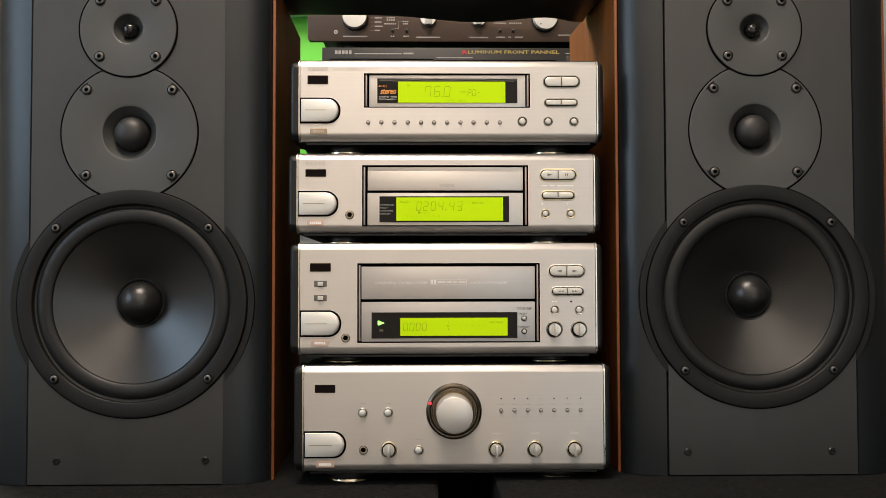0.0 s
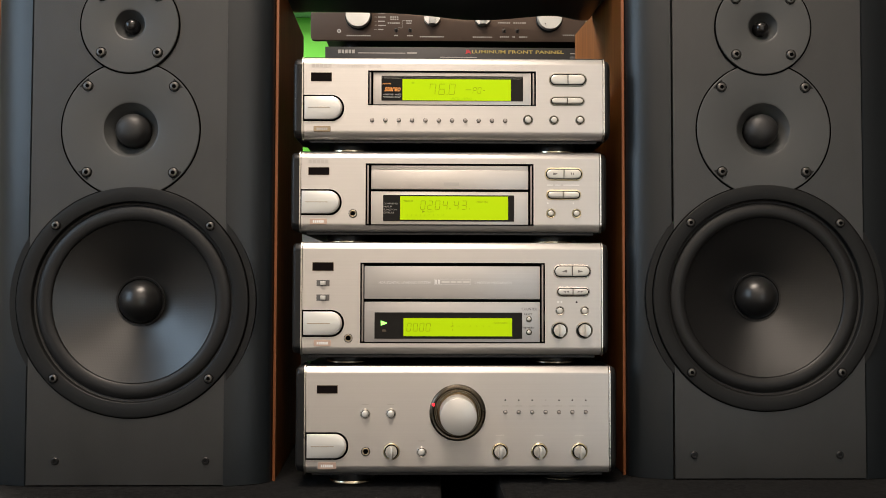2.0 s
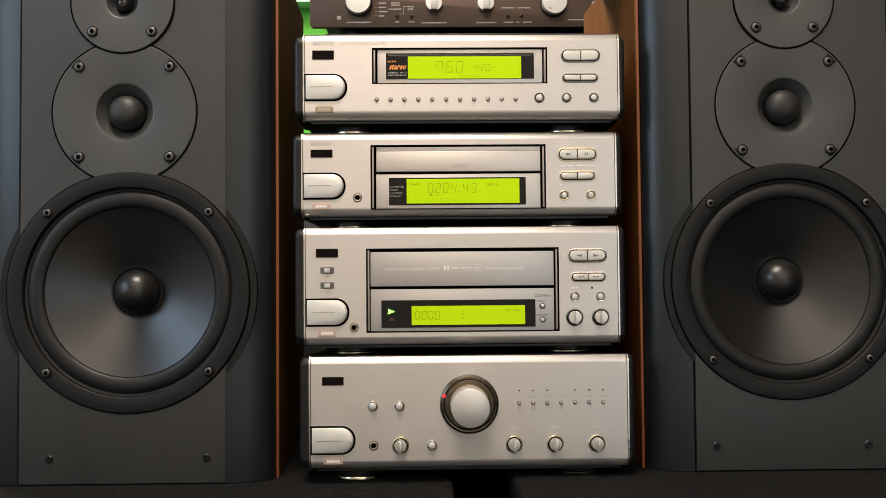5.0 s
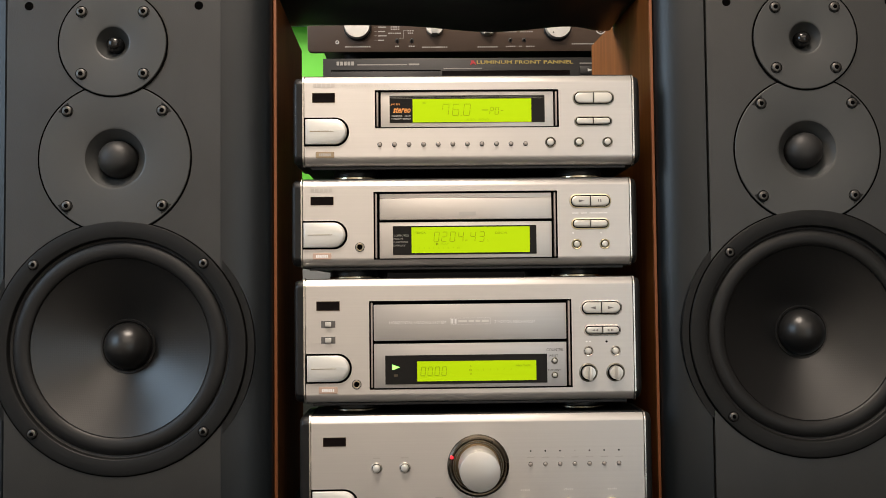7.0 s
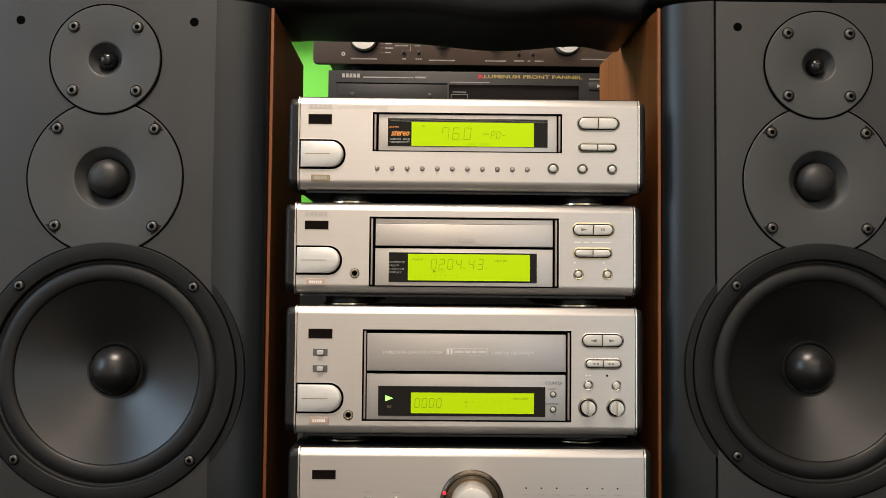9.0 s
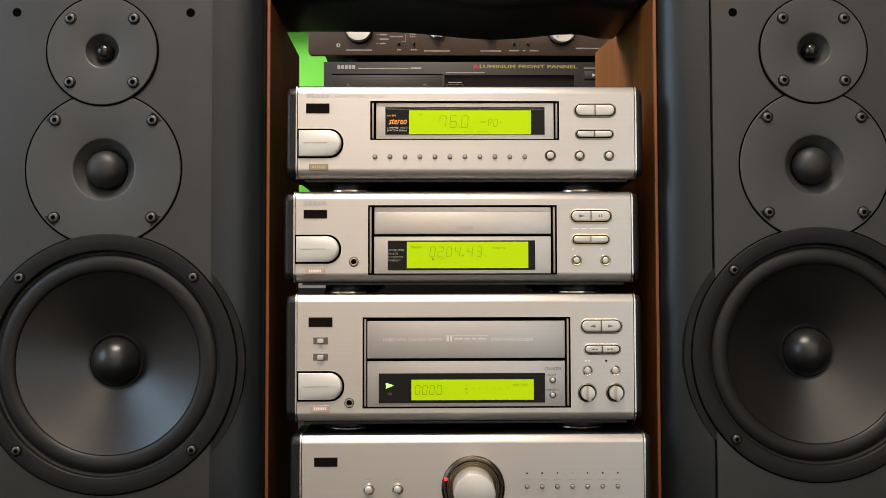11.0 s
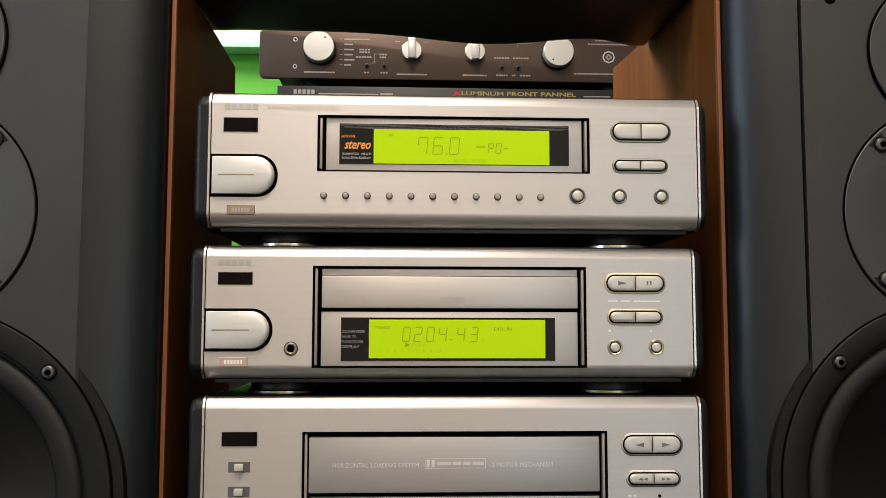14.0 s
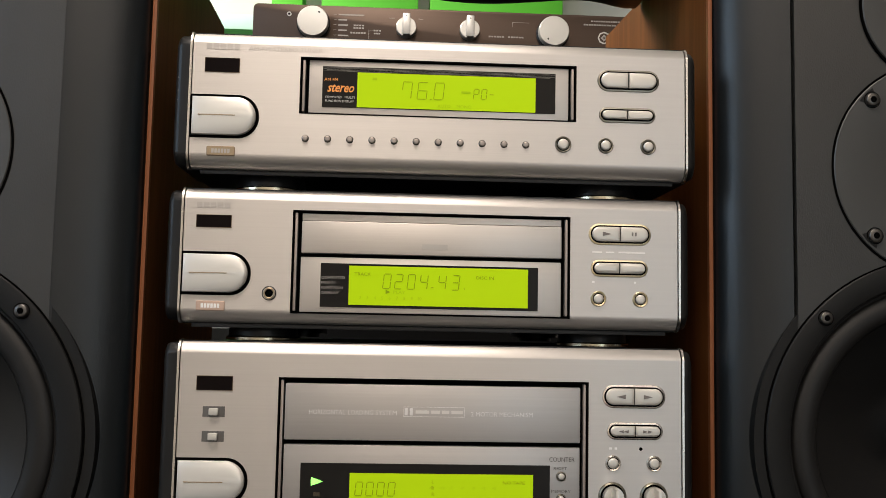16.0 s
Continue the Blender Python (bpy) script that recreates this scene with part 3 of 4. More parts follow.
def front_profile(y, z0, z1, grow=0.0, thick=0.0075):
    """Outline in y and z of a front panel: rounded over at the top, rolled under at the foot."""
    pts = [(y + thick, z1 + grow)]
    for a in (62, 54, 46, 38, 30, 22, 16):
        pts.append((y + 0.0068 * (1.0 - math.cos(radians(a))) - 0.00026 - grow, z1 - 0.0076 + (0.0082 + grow) * math.sin(radians(a))))
    pts += [(y - grow, z1 - 0.0056), (y - grow, z1 - 0.0058), (y - grow, z0 + 0.0084), (y - grow, z0 + 0.0082)]
    for a in (14, 22, 30, 38, 46, 54, 62):
        pts.append((y + 0.0088 * (1.0 - math.cos(radians(a))) - 0.00026 - grow, z0 + 0.0098 - (0.0090 + grow) * math.sin(radians(a))))
    pts.append((y + thick, z0 + 0.0016 - grow))
    return pts


def panel_with_window(y, x0, x1, z0, z1, win=None):
    """The bent front sheet; win: x0, x1, z0, z1 of an opening right through it."""
    prof = front_profile(y, z0, z1)
    bm = bmesh.new()
    if not win:
        return sweep_x(prof, x0, x1, bm)
    wx0, wx1, wz0, wz1 = win
    sweep_x(prof, x0, wx0, bm)
    sweep_x(prof, wx1, x1, bm)
    over = [p for p in prof if p[1] > wz1]
    under = [p for p in prof if p[1] < wz0]
    sweep_x(over + [(y, wz1), (y + 0.0075, wz1)], wx0, wx1, bm)
    sweep_x([(y + 0.0075, wz0), (y, wz0)] + under, wx0, wx1, bm)
    return bm


def hifi_unit(name, y, x0, x1, z0, z1, label, category, win, stands, feet=True):
    """Case, bent front sheet, chrome edges, end caps and feet. stands: heights of the support under the two front feet."""
    cx = (x0 + x1) / 2
    u = thing(name, cx, y + 0.14, min(stands), label, category, "stack of silver hi-fi units")
    part("front_panel", panel_with_window(y, x0, x1, z0, z1, win), SILVER, u, "brushed champagne-silver front panel")
    part("case", box(x0 - 0.003, x1 + 0.003, y + 0.0078, y + BACK, z0 + 0.001, z1 - 0.0015, 0.001), CASE, u, "black steel case")
    part("case_top_strip", box(x0 + 0.0002, x1 - 0.0002, y + 0.0036, y + 0.0086, z1 - 0.0004, z1 + 0.0002, 0.0001), CASE, u)
    # silver ledge under the panel, its shade put in as black colour
    part("shaded_foot_ledge", box(x0 + 0.004, x1 - 0.004, y + 0.0066, y + 0.0085, z0 - 0.0007, z0 + 0.0012, 0.0003), CASE, u)
    for s, x in ((-1, x0), (1, x1)):
        a, b = sorted((x + s * 0.0004, x + s * 0.0014))
        part("chrome_edge", sweep_x(front_profile(y, z0, z1, 0.0007), a, b), CHROME, u, "chrome edge strip")
        out = 0.0086 if s < 0 else 0.0066
        bm = bmesh.new()
        rings = []
        for off, cut in ((0.0013, 0.0), (out - 0.0030, 0.0), (out - 0.0017, 0.0004), (out - 0.0007, 0.0012), (out - 0.0002, 0.0021), (out, 0.0032)):
            rings.append([bm.verts.new((x + s * off, py, pz)) for py, pz in front_profile(y + 0.0022 + cut, z0 + 0.0006 + cut, z1 - 0.0006 - cut, 0.0, 0.05)])
        for ra, rb in zip(rings, rings[1:]):
            for n in range(len(ra)):
                bm.faces.new((ra[n], ra[(n + 1) % len(ra)], rb[(n + 1) % len(ra)], rb[n]))
        bm.faces.new(rings[0])
        bm.faces.new(rings[-1][::-1])
        part("end_cap", bm, CAP, u, "rounded black plastic end cap")
    for fx, stand in ((cx - 0.0835, stands[0]), (cx + 0.0835, stands[1])):
        for fy in (0.031, 0.225):
            h = z0 + 0.001 - stand
            foot = part("foot", turned_z(fx, y + fy, z0 + 0.001, [(0.0, 0), (0.0165, 0.0), (0.0172, -h * 0.35), (0.0172, -h * 0.69), (0.0120, -h * 0.69), (0.0120, -h), (0, -h)]), CAP, u, "round black foot")
            if fy < 0.1:
                part("foot_ring", turned_z(fx, y + fy, stand, [(0.0118, h * 0.30), (0.0172, h * 0.30), (0.0181, h * 0.27), (0.0185, h * 0.21), (0.0185, h * 0.06), (0.0178, h * 0.02), (0.0118, h * 0.02)]), FOOT_RING, foot, "bright metal foot ring")
    return u


def turned_z(x, y, z, profile, seg=32):
    bm = lathe(0, 0, 0, profile, seg)
    for v in bm.verts:
        v.co = (x + v.co.x, y + v.co.z, z + v.co.y)
    return bm


def d_button(u, x0, x1, z0, z1, y):
    """The big power button: square at the chrome edge, half round at its free end, with a groove across."""
    r = (z1 - z0) / 2
    part("button_gap", slab(outline_rounded(x0 - 0.0003, x1 + 0.0003, z0 - 0.0004, z1 + 0.0004, r, 12, "bc"), y - 0.0002, y + 0.002), GAP, u, "black gap round the power button")
    b = part("power_button", slab(outline_rounded(x0 + 0.0006, x1 - 0.0011, z0 + 0.0009, z1 - 0.0009, r - 0.0009, 12, "bc"), y - 0.0022, y + 0.001, 0.0011, 0.0009), BUTTON, u, "large half-round silver power button")
    m = (z0 + z1) / 2
    part("groove_line", slab([(x0 + 0.004, m - 0.00022), (x1 - 0.0105, m - 0.00022), (x1 - 0.0105, m + 0.00022), (x0 + 0.004, m + 0.00022)], y - 0.00325, y - 0.002), BADGE, b)


def ir_window(u, x0, x1, z0, z1, y):
    part("window_rim", slab([(x0 - 0.0002, z0 - 0.0002), (x1 + 0.0002, z0 - 0.0002), (x1 + 0.0002, z1 + 0.0002), (x0 - 0.0002, z1 + 0.0002)], y - 0.0002, y + 0.001), BADGE_EDGE, u)
    part("sensor_window", slab([(x0, z0), (x1, z0), (x1, z1), (x0, z1)], y - 0.0004, y + 0.001), IR, u, "black remote sensor window")


def badge(u, x0, x1, z0, z1, y, face=None):
    b = part("badge", slab(outline_rounded(x0, x1, z0, z1, 0.0006, 3), y - 0.0004, y + 0.001, 0.0002), face or BADGE_EDGE, u, "small rose-beige badge" if face else "small bronze badge")
    part("badge_face", slab(outline_rounded(x0 + 0.0004, x1 - 0.0004, z0 + 0.0004, z1 - 0.0004, 0.0003, 2), y - 0.00055, y), face or BADGE, b)
    mark_row(x0 + 0.0022, x1 - 0.0022, (z0 + z1) / 2 - 0.0010, (z0 + z1) / 2 + 0.0010, 6, y - 0.00065, PRINT_PALE if face else PRINT_FAINT, b)


def round_button(u, x, z, y, r, ring=0.0, ring_mat=None, proud=0.0016):
    if ring:
        ring += 0.0004
        rm = ring_mat or RIM
        part("button_ring", lathe(x, z, y, [(r + ring, 0.001), (r + ring, -0.0003), (r + ring * 0.75, -0.0008), (r + ring * 0.35, -0.0006), (r + ring * 0.1, 0.0008)], 28), rm, u)
        part("button_gap", lathe(x, z, y, [(r + ring * 0.36, 0.0004), (r + ring * 0.36, -0.0001), (0, -0.0001)], 24), GAP, u)
    else:
        part("button_gap", lathe(x, z, y, [(r * 1.22, 0.0004), (r * 1.22, -0.00015), (0, -0.00015)], 20), GAP, u)
    part("button", lathe(x, z, y, [(r, 0.0006), (r, -proud * 0.72), (r * 0.93, -proud * 0.93), (r * 0.80, -proud * 1.04), (r * 0.45, -proud * 1.10), (0, -proud * 1.12)], 24), PUSH if ring else PRESET, u)


def pill(u, x0, x1, z0, z1, y, ring_mat, marks=()):
    """Two push buttons side by side in one pill-shaped rim."""
    x0, x1, z0, z1 = x0 - 0.0005, x1 + 0.0005, z0 - 0.0005, z1 + 0.0005
    r = (z1 - z0) / 2
    part("button_rim", slab(outline_rounded(x0, x1, z0, z1, r, 10), y - 0.0006, y + 0.001, 0.0004), ring_mat, u, "thin metal rim round two buttons")
    g = 0.0009
    part("button_gap", slab(outline_rounded(x0 + g, x1 - g, z0 + g, z1 - g, r - g, 10), y - 0.00075, y), GAP, u)
    m = (x0 + x1) / 2
    g = 0.0016
    left = slab(outline_rounded(x0 + g, m - 0.0002, z0 + g, z1 - g, r - g, 10, "ad"), y - 0.0017, y, 0.0007, 0.0002)
    right = slab(outline_rounded(m + 0.0002, x1 - g, z0 + g, z1 - g, r - g, 10, "bc"), y - 0.0017, y, 0.0007, 0.0002)
    bl, br = part("push_button", left, PUSH, u), part("push_button", right, PUSH, u)
    zc = (z0 + z1) / 2
    for b, x, what in zip((bl, br), (x0 + (m - x0) * 0.57, m + (x1 - m) * 0.43), marks):
        yy = y - 0.0021
        if what == ">":
            arrow(x, zc, 0.0044, 0.0021, yy, MARK, b)
        elif what == "<":
            arrow(x, zc, 0.0044, 0.0021, yy, MARK, b, -1)
        elif what == "||":
            for dx in (-0.0008, 0.0008):
                bar(x + dx - 0.0004, x + dx + 0.0004, zc - 0.0008, zc + 0.0010, yy, MARK, b)
        elif what in (">>", "<<"):
            for dx in (-0.0012, 0.0012):
                arrow(x + dx, zc, 0.0023, 0.0014, yy, MARK, b, 1 if what == ">>" else -1)


def jack(u, x, z, y):
    part("headphone_jack", lathe(x, z, y, [(0.0034, 0.001), (0.0034, -0.0004), (0.0030, -0.0007), (0.0030, 0.0006)], 28), CAP, u, "headphone socket")
    part("jack_ring", lathe(x, z, y, [(0.0027, 0.001), (0.0027, -0.0006), (0.0023, -0.0008), (0.0019, -0.0006), (0.0019, 0.001)], 28), BADGE, u, "gold socket ring")
    part("jack_hole", lathe(x, z, y, [(0.0020, 0.0005), (0.0019, -0.0003), (0, -0.0003)], 20), GAP, u)


def window_recess(u, win, y, depth=0.0042):
    """Black box behind the opening, with bright uprights at its ends."""
    x0, x1, z0, z1 = win
    part("window_recess", box(x0 + 0.0001, x1 - 0.0001, y + depth, y + 0.0076, z0 + 0.0001, z1 - 0.0001), GAP, u, "black recess of the front window")
    bm = bmesh.new()
    t = 0.0006
    for a in ((x0, x1, z1 - t, z1), (x0, x1, z0, z0 + t), (x0, x0 + t, z0 + t, z1 - t), (x1 - t, x1, z0 + t, z1 - t)):
        box(a[0], a[1], y - 0.0002, y + depth, a[2], a[3], 0, bm)
    part("window_frame", bm, GAP, u, "thin black window frame", smooth=False)
    for x in (x0 + 0.0011, x1 - 0.0024):
        part("upright_rod", box(x, x + 0.0013, y + 0.0004, y + depth, z0 + 0.0012, z1 - 0.0012, 0.0004), PRESET, u, "grey metal upright rod in the window")


def display(u, glass, lcd, y):
    g = part("display_window", box(glass[0], glass[1], y - 0.0002, y + 0.001, glass[2], glass[3]), GLASS, u, "smoked display window")
    part("display_screen", box(lcd[0], lcd[1], y - 0.0004, y, lcd[2], lcd[3]), LCD, g, "glowing lime-green liquid crystal display")
    return g


# tuner -------------------------------------------------------------------
TY = 0.7300
win = (-0.0669, 0.0657, 0.3006, 0.3281)
u = hifi_unit("tuner", TY, -0.1175, 0.1187, 0.2723, 0.3389, "silver stereo tuner with a glowing lime display, on the disc player", "tuner", win, (0.2652, 0.2652))
window_recess(u, win, TY)
part("display_bezel", box(-0.0628, 0.0621, TY + 0.0016, TY + 0.0046, 0.3014, 0.3272, 0.0003), SILVER_TRAY, u, "silver display bezel")
g = display(u, (-0.0564, 0.0557, 0.3045, 0.3243), (-0.0398, 0.0460, 0.3048, 0.3217), TY + 0.0014)
YD = TY + 0.0014 - 0.0006
segments("760", (-0.0186, -0.0112, -0.0032), 0.3096, 0.0044, 0.0082, YD, SEGMENT, g)
bar(-0.0048, -0.0042, 0.3094, 0.3099, YD, SEGMENT, g, "display_dot")
segments("PO-", (0.0158, 0.0196, 0.0232), 0.3103, 0.0024, 0.0051, YD, SEGMENT, g, 0.00036)
bar(0.0101, 0.0145, 0.3131, 0.3141, YD, SEGMENT_FAINT, g)
bar(-0.0326, -0.0304, 0.3181, 0.3193, YD, SEGMENT_FAINT, g)
lettering("AUTO", -0.0012, 0.3058, 0.0015, YD, SEGMENT_FAINT, g, width=0.0062)
lettering("MONO", 0.0080, 0.3058, 0.0015, YD, SEGMENT_FAINT, g, width=0.0070)
YG = TY + 0.0014 - 0.0004
lettering("AM FM", -0.0555, 0.3172, 0.0014, YG, PRINT_ORANGE, g, width=0.0064)
lettering("stereo", -0.0540, 0.3119, 0.0046, YG, PRINT_ORANGE, g, width=0.0128, shear=0.35, bold=0.00012)
lettering("COMPUTED", -0.0549, 0.3088, 0.0011, YG, PRINT_WHITE, g, width=0.0078)
lettering("MULTI", -0.0456, 0.3088, 0.0011, YG, PRINT_WHITE, g, width=0.0046)
lettering("FUNCTION DISPLAY", -0.0549, 0.3069, 0.0011, YG, PRINT_WHITE, g, width=0.0138)
for i in range(5):
    wavy_line(-0.0560 + 0.0016 * (i % 2), 0.0554 - 0.0024 * ((i + 1) % 2), 0.32205 + 0.00046 * i, 0.9 * i, YG, FINE_LINE, g)
ir_window(u, -0.1117, -0.0956, 0.3194, 0.3261, TY)
mark_row(-0.1117, -0.0952, 0.3304, 0.3331, 5, TY - 0.0002, PRINT_WORN, u)
lettering("AM-FM STEREO TUNER", -0.0915, 0.3304, 0.0019, TY - 0.0002, PRINT_WORN, u, width=0.0350)
d_button(u, -0.1174, -0.0859, 0.2881, 0.3081, TY)
badge(u, -0.1095, -0.0962, 0.2792, 0.2838, TY)
for i in range(11):
    round_button(u, -0.0636 + 0.01050 * i, 0.2887, TY, 0.0014, proud=0.0012)
for x, r in ((0.0594, 0.0026), (0.0800, 0.0024), (0.1007, 0.0024)):
    round_button(u, x, 0.2895, TY, r, 0.0010)
pill(u, 0.0764, 0.1056, 0.3167, 0.3264, TY, RIM)
pill(u, 0.0772, 0.1038, 0.3014, 0.3079, TY, RIM)

for z, w in ((0.3165, 0.0011), (0.3102, 0.0016), (0.3058, 0.0008)):
    bar(-0.1246, -0.1246 + w, z, z + 0.0006, TY + 0.0026, PRINT_FAINT, u, "scuff_mark")

# disc player ---------------------------------------------------------------
CY = 0.7365
win = (-0.0688, 0.0645, 0.2062, 0.2553)
u = hifi_unit("disc_player", CY, -0.1198, 0.1170, 0.1996, 0.2650, "silver compact disc player with a glowing lime display", "disc player", win, (0.1926, 0.1926))
window_recess(u, win, CY)
bm = box(-0.0644, 0.0604, CY + 0.0002, CY + 0.0046, 0.2350, 0.2504, 0.0005)
dr = part("disc_drawer", bm, SILVER_TRAY, u, "satin silver disc drawer front")
part("drawer_lip", box(-0.0644, 0.0604, CY + 0.0016, CY + 0.0046, 0.2507, 0.2540, 0.0003), SILVER_TRAY, u)
bar(-0.0070, 0.0052, 0.2378, 0.2404, CY + 0.00005, PRINT_WORN, dr, "embossed_mark")
part("display_bezel", box(-0.0646, 0.0604, CY + 0.0016, CY + 0.0046, 0.2070, 0.2332, 0.0003), SILVER_TRAY, u, "silver display bezel")
g = display(u, (-0.0550, 0.0492, 0.2095, 0.2304), (-0.0415, 0.0443, 0.2108, 0.2294), CY + 0.0014)
YD = CY + 0.0014 - 0.0006
segments("020443", (-0.0254, -0.0198, -0.0138, -0.0078, 0.0010, 0.0074), 0.2188, 0.0034, 0.0070, YD, SEGMENT, g, 0.0004)
lettering("M", -0.0024, 0.2189, 0.0013, YD, SEGMENT, g)
lettering("S", 0.0134, 0.2189, 0.0011, YD, SEGMENT, g)
lettering("TRACK", -0.0389, 0.2248, 0.0015, YD, SEGMENT, g, width=0.0078)
lettering("DISC IN", 0.0194, 0.2242, 0.0015, YD, SEGMENT, g, width=0.0084)
arrow(-0.0228, 0.2172, 0.0022, 0.0020, YD, SEGMENT, g)
lettering("PLAY", -0.0203, 0.2165, 0.0015, YD, SEGMENT_FAINT, g, width=0.0058)
for i, s in enumerate("2 3 4 5 6 7 8 9 10".split()):
    lettering(s, -0.0364 + 0.0035 * i, 0.2136, 0.0015, YD, SEGMENT_FAINT, g)
YG = CY + 0.0014 - 0.0004
for i, (s, w) in enumerate((("COMPUTED", 0.0112), ("MULTI", 0.0066), ("FUNCTION", 0.0102), ("DISPLAY", 0.0086))):
    lettering(s, -0.0546, 0.2229 - 0.0024 * i, 0.0013, YG, PRINT_GREY, g, width=w)
ir_window(u, -0.1140, -0.0977, 0.2461, 0.2519, CY)
mark_row(-0.1144, -0.0980, 0.2554, 0.2580, 5, CY - 0.0002, PRINT_WORN, u)
d_button(u, -0.1199, -0.0880, 0.2144, 0.2342, CY)
badge(u, -0.1127, -0.0993, 0.2067, 0.2113, CY, BADGE_PINK)
jack(u, -0.0788, 0.2154, CY)
pill(u, 0.0739, 0.1034, 0.2427, 0.2521, CY, GOLD, (">", "||"))
pill(u, 0.0750, 0.1019, 0.2273, 0.2345, CY, GOLD)
for x in (0.0783, 0.0987):
    round_button(u, x, 0.2161, CY, 0.0023, 0.0011, GOLD)
for x0, x1 in ((0.0752, 0.0800), (0.0818, 0.0860), (0.0880, 0.1010)):
    bar(x0, x1, 0.2383, 0.2390, CY - 0.0002, PRINT_PALE, u)
for x0, x1, in ((0.0752, 0.0764), (0.0957, 0.0966)):
    bar(x0, x1, 0.2237, 0.2247, CY - 0.0002, PRINT_PALE, u)

# cassette deck ---------------------------------------------------------------
KY = 0.7315
win = (-0.0722, 0.0728, 0.1135, 0.1765)
u = hifi_unit("cassette_deck", KY, -0.1175, 0.1170, 0.1025, 0.1926, "silver cassette deck with a wide drawer and lime level display", "cassette deck", win, (0.0966, 0.0966))
window_recess(u, win, KY)
dr = part("cassette_drawer", box(-0.0690, 0.0690, KY + 0.0002, KY + 0.0046, 0.1480, 0.1738, 0.0005), SILVER_DOOR, u, "satin grey cassette drawer front")
YT = KY + 0.00005
lettering("HORIZONTAL", -0.0578, 0.1598, 0.0021, YT, PRINT_DOOR, dr, width=0.0166)
lettering("LOADING", -0.0398, 0.1598, 0.0021, YT, PRINT_DOOR, dr, width=0.0116)
lettering("SYSTEM", -0.0270, 0.1598, 0.0021, YT, PRINT_DOOR, dr, width=0.0097)
lettering("2 MOTOR MECHANISM", 0.0174, 0.1598, 0.0021, YT, PRINT_DOOR, dr, width=0.0290)
for a in ((-0.0141, 0.0145, 0.1636, 0.1638), (-0.0141, 0.0145, 0.1592, 0.1594), (-0.0141, -0.0139, 0.1592, 0.1638), (0.0143, 0.0145, 0.1592, 0.1638), (-0.0136, -0.0122, 0.1598, 0.1632), (-0.0112, -0.0098, 0.1598, 0.1632)):
    bar(*a, YT, PRINT_DOOR, dr, "logo_shape")
for x0, x1 in ((-0.0085, -0.0022), (-0.0012, 0.0028), (0.0038, 0.0072), (0.0082, 0.0135)):
    bar(x0, x1, 0.1607, 0.1622, YT, PRINT_WHITE, dr, "logo_shape")
part("display_bezel", box(-0.0690, 0.0690, KY + 0.0012, KY + 0.0046, 0.1143, 0.1458, 0.0004), SILVER_DOOR, u, "silver display bezel")
g = display(u, (-0.0610, 0.0549, 0.1169, 0.1375), (-0.0383, 0.0470, 0.1189, 0.1331), KY + 0.0010)
YD = KY + 0.0010 - 0.0006
segments("0000", (-0.0358, -0.0308, -0.0258, -0.0208), 0.1229, 0.0031, 0.0062, YD, SEGMENT, g, 0.0004)
lettering("L", -0.0002, 0.1288, 0.0014, YD, SEGMENT, g)
lettering("R", -0.0002, 0.1233, 0.0014, YD, SEGMENT, g)
lettering("dB", -0.0012, 0.1261, 0.0014, YD, SEGMENT, g)
for s, x in (("-10", 0.0034), ("-5", 0.0080), ("-3", 0.0132), ("0", 0.0188), ("+3", 0.0228), ("+5", 0.0278)):
    lettering(s, x, 0.1262, 0.0013, YD, SEGMENT_FAINT, g)
lettering("NO TAPE", 0.0328, 0.1287, 0.0014, YD, SEGMENT, g, width=0.0102)
arrow(-0.0533, 0.1291, 0.0054, 0.0040, KY + 0.0006, GREEN_LED, g, name="play_lamp")
bar(-0.0548, -0.0518, 0.1224, 0.1242, KY + 0.0007, DARK_CHROME, g, "reverse_lamp")
YB = KY + 0.0010
lettering("COUNTER", 0.0546, 0.1393, 0.0021, YB, PRINT_DARK, u, width=0.0119)
lettering("RESET", 0.0567, 0.1355, 0.0014, YB, PRINT_DARK, u, width=0.0062)
lettering("MEMORY", 0.0556, 0.1250, 0.0014, YB, PRINT_DARK, u, width=0.0092)
for z in (0.1325, 0.1222):
    round_button(u, 0.0603, z, KY + 0.0012, 0.0015, 0.0005)
ir_window(u, -0.1096, -0.0933, 0.1701, 0.1765, KY)
for z0, z1 in ((0.1579, 0.1627), (0.1466, 0.1514)):
    part("switch_slot", slab([(-0.1064, z0), (-0.0963, z0), (-0.0963, z1), (-0.1064, z1)], KY - 0.0002, KY + 0.001), PRINT_DARK, u, "dark slot of a slide switch")
    part("slide_switch", box(-0.1034, -0.0992, KY - 0.0022, KY, z0 + 0.0008, z1 - 0.0008, 0.0004), PUSH, u, "small silver slide switch")
d_button(u, -0.1172, -0.0851, 0.1187, 0.1390, KY)
badge(u, -0.1083, -0.0949, 0.1110, 0.1159, KY, BADGE_PINK)
jack(u, -0.0814, 0.1174, KY)
pill(u, 0.0797, 0.1089, 0.1651, 0.1750, KY, CHROME, ("<", ">"))
pill(u, 0.0820, 0.1077, 0.1505, 0.1575, KY, CHROME, ("<<", ">>"))
for x in (0.0845, 0.1040):
    round_button(u, x, 0.1391, KY, 0.0024, 0.0009, CHROME)
part("lamp_hole", lathe(0.0977, 0.1458, KY, [(0.0008, 0), (0.0008, -0.0002), (0, -0.0002)], 16), GAP, u)
for x0, x1 in ((0.0826, 0.0840), (0.0852, 0.0864)):
    bar(x0, x1, 0.1454, 0.1464, KY - 0.0002, PRINT_PALE, u)


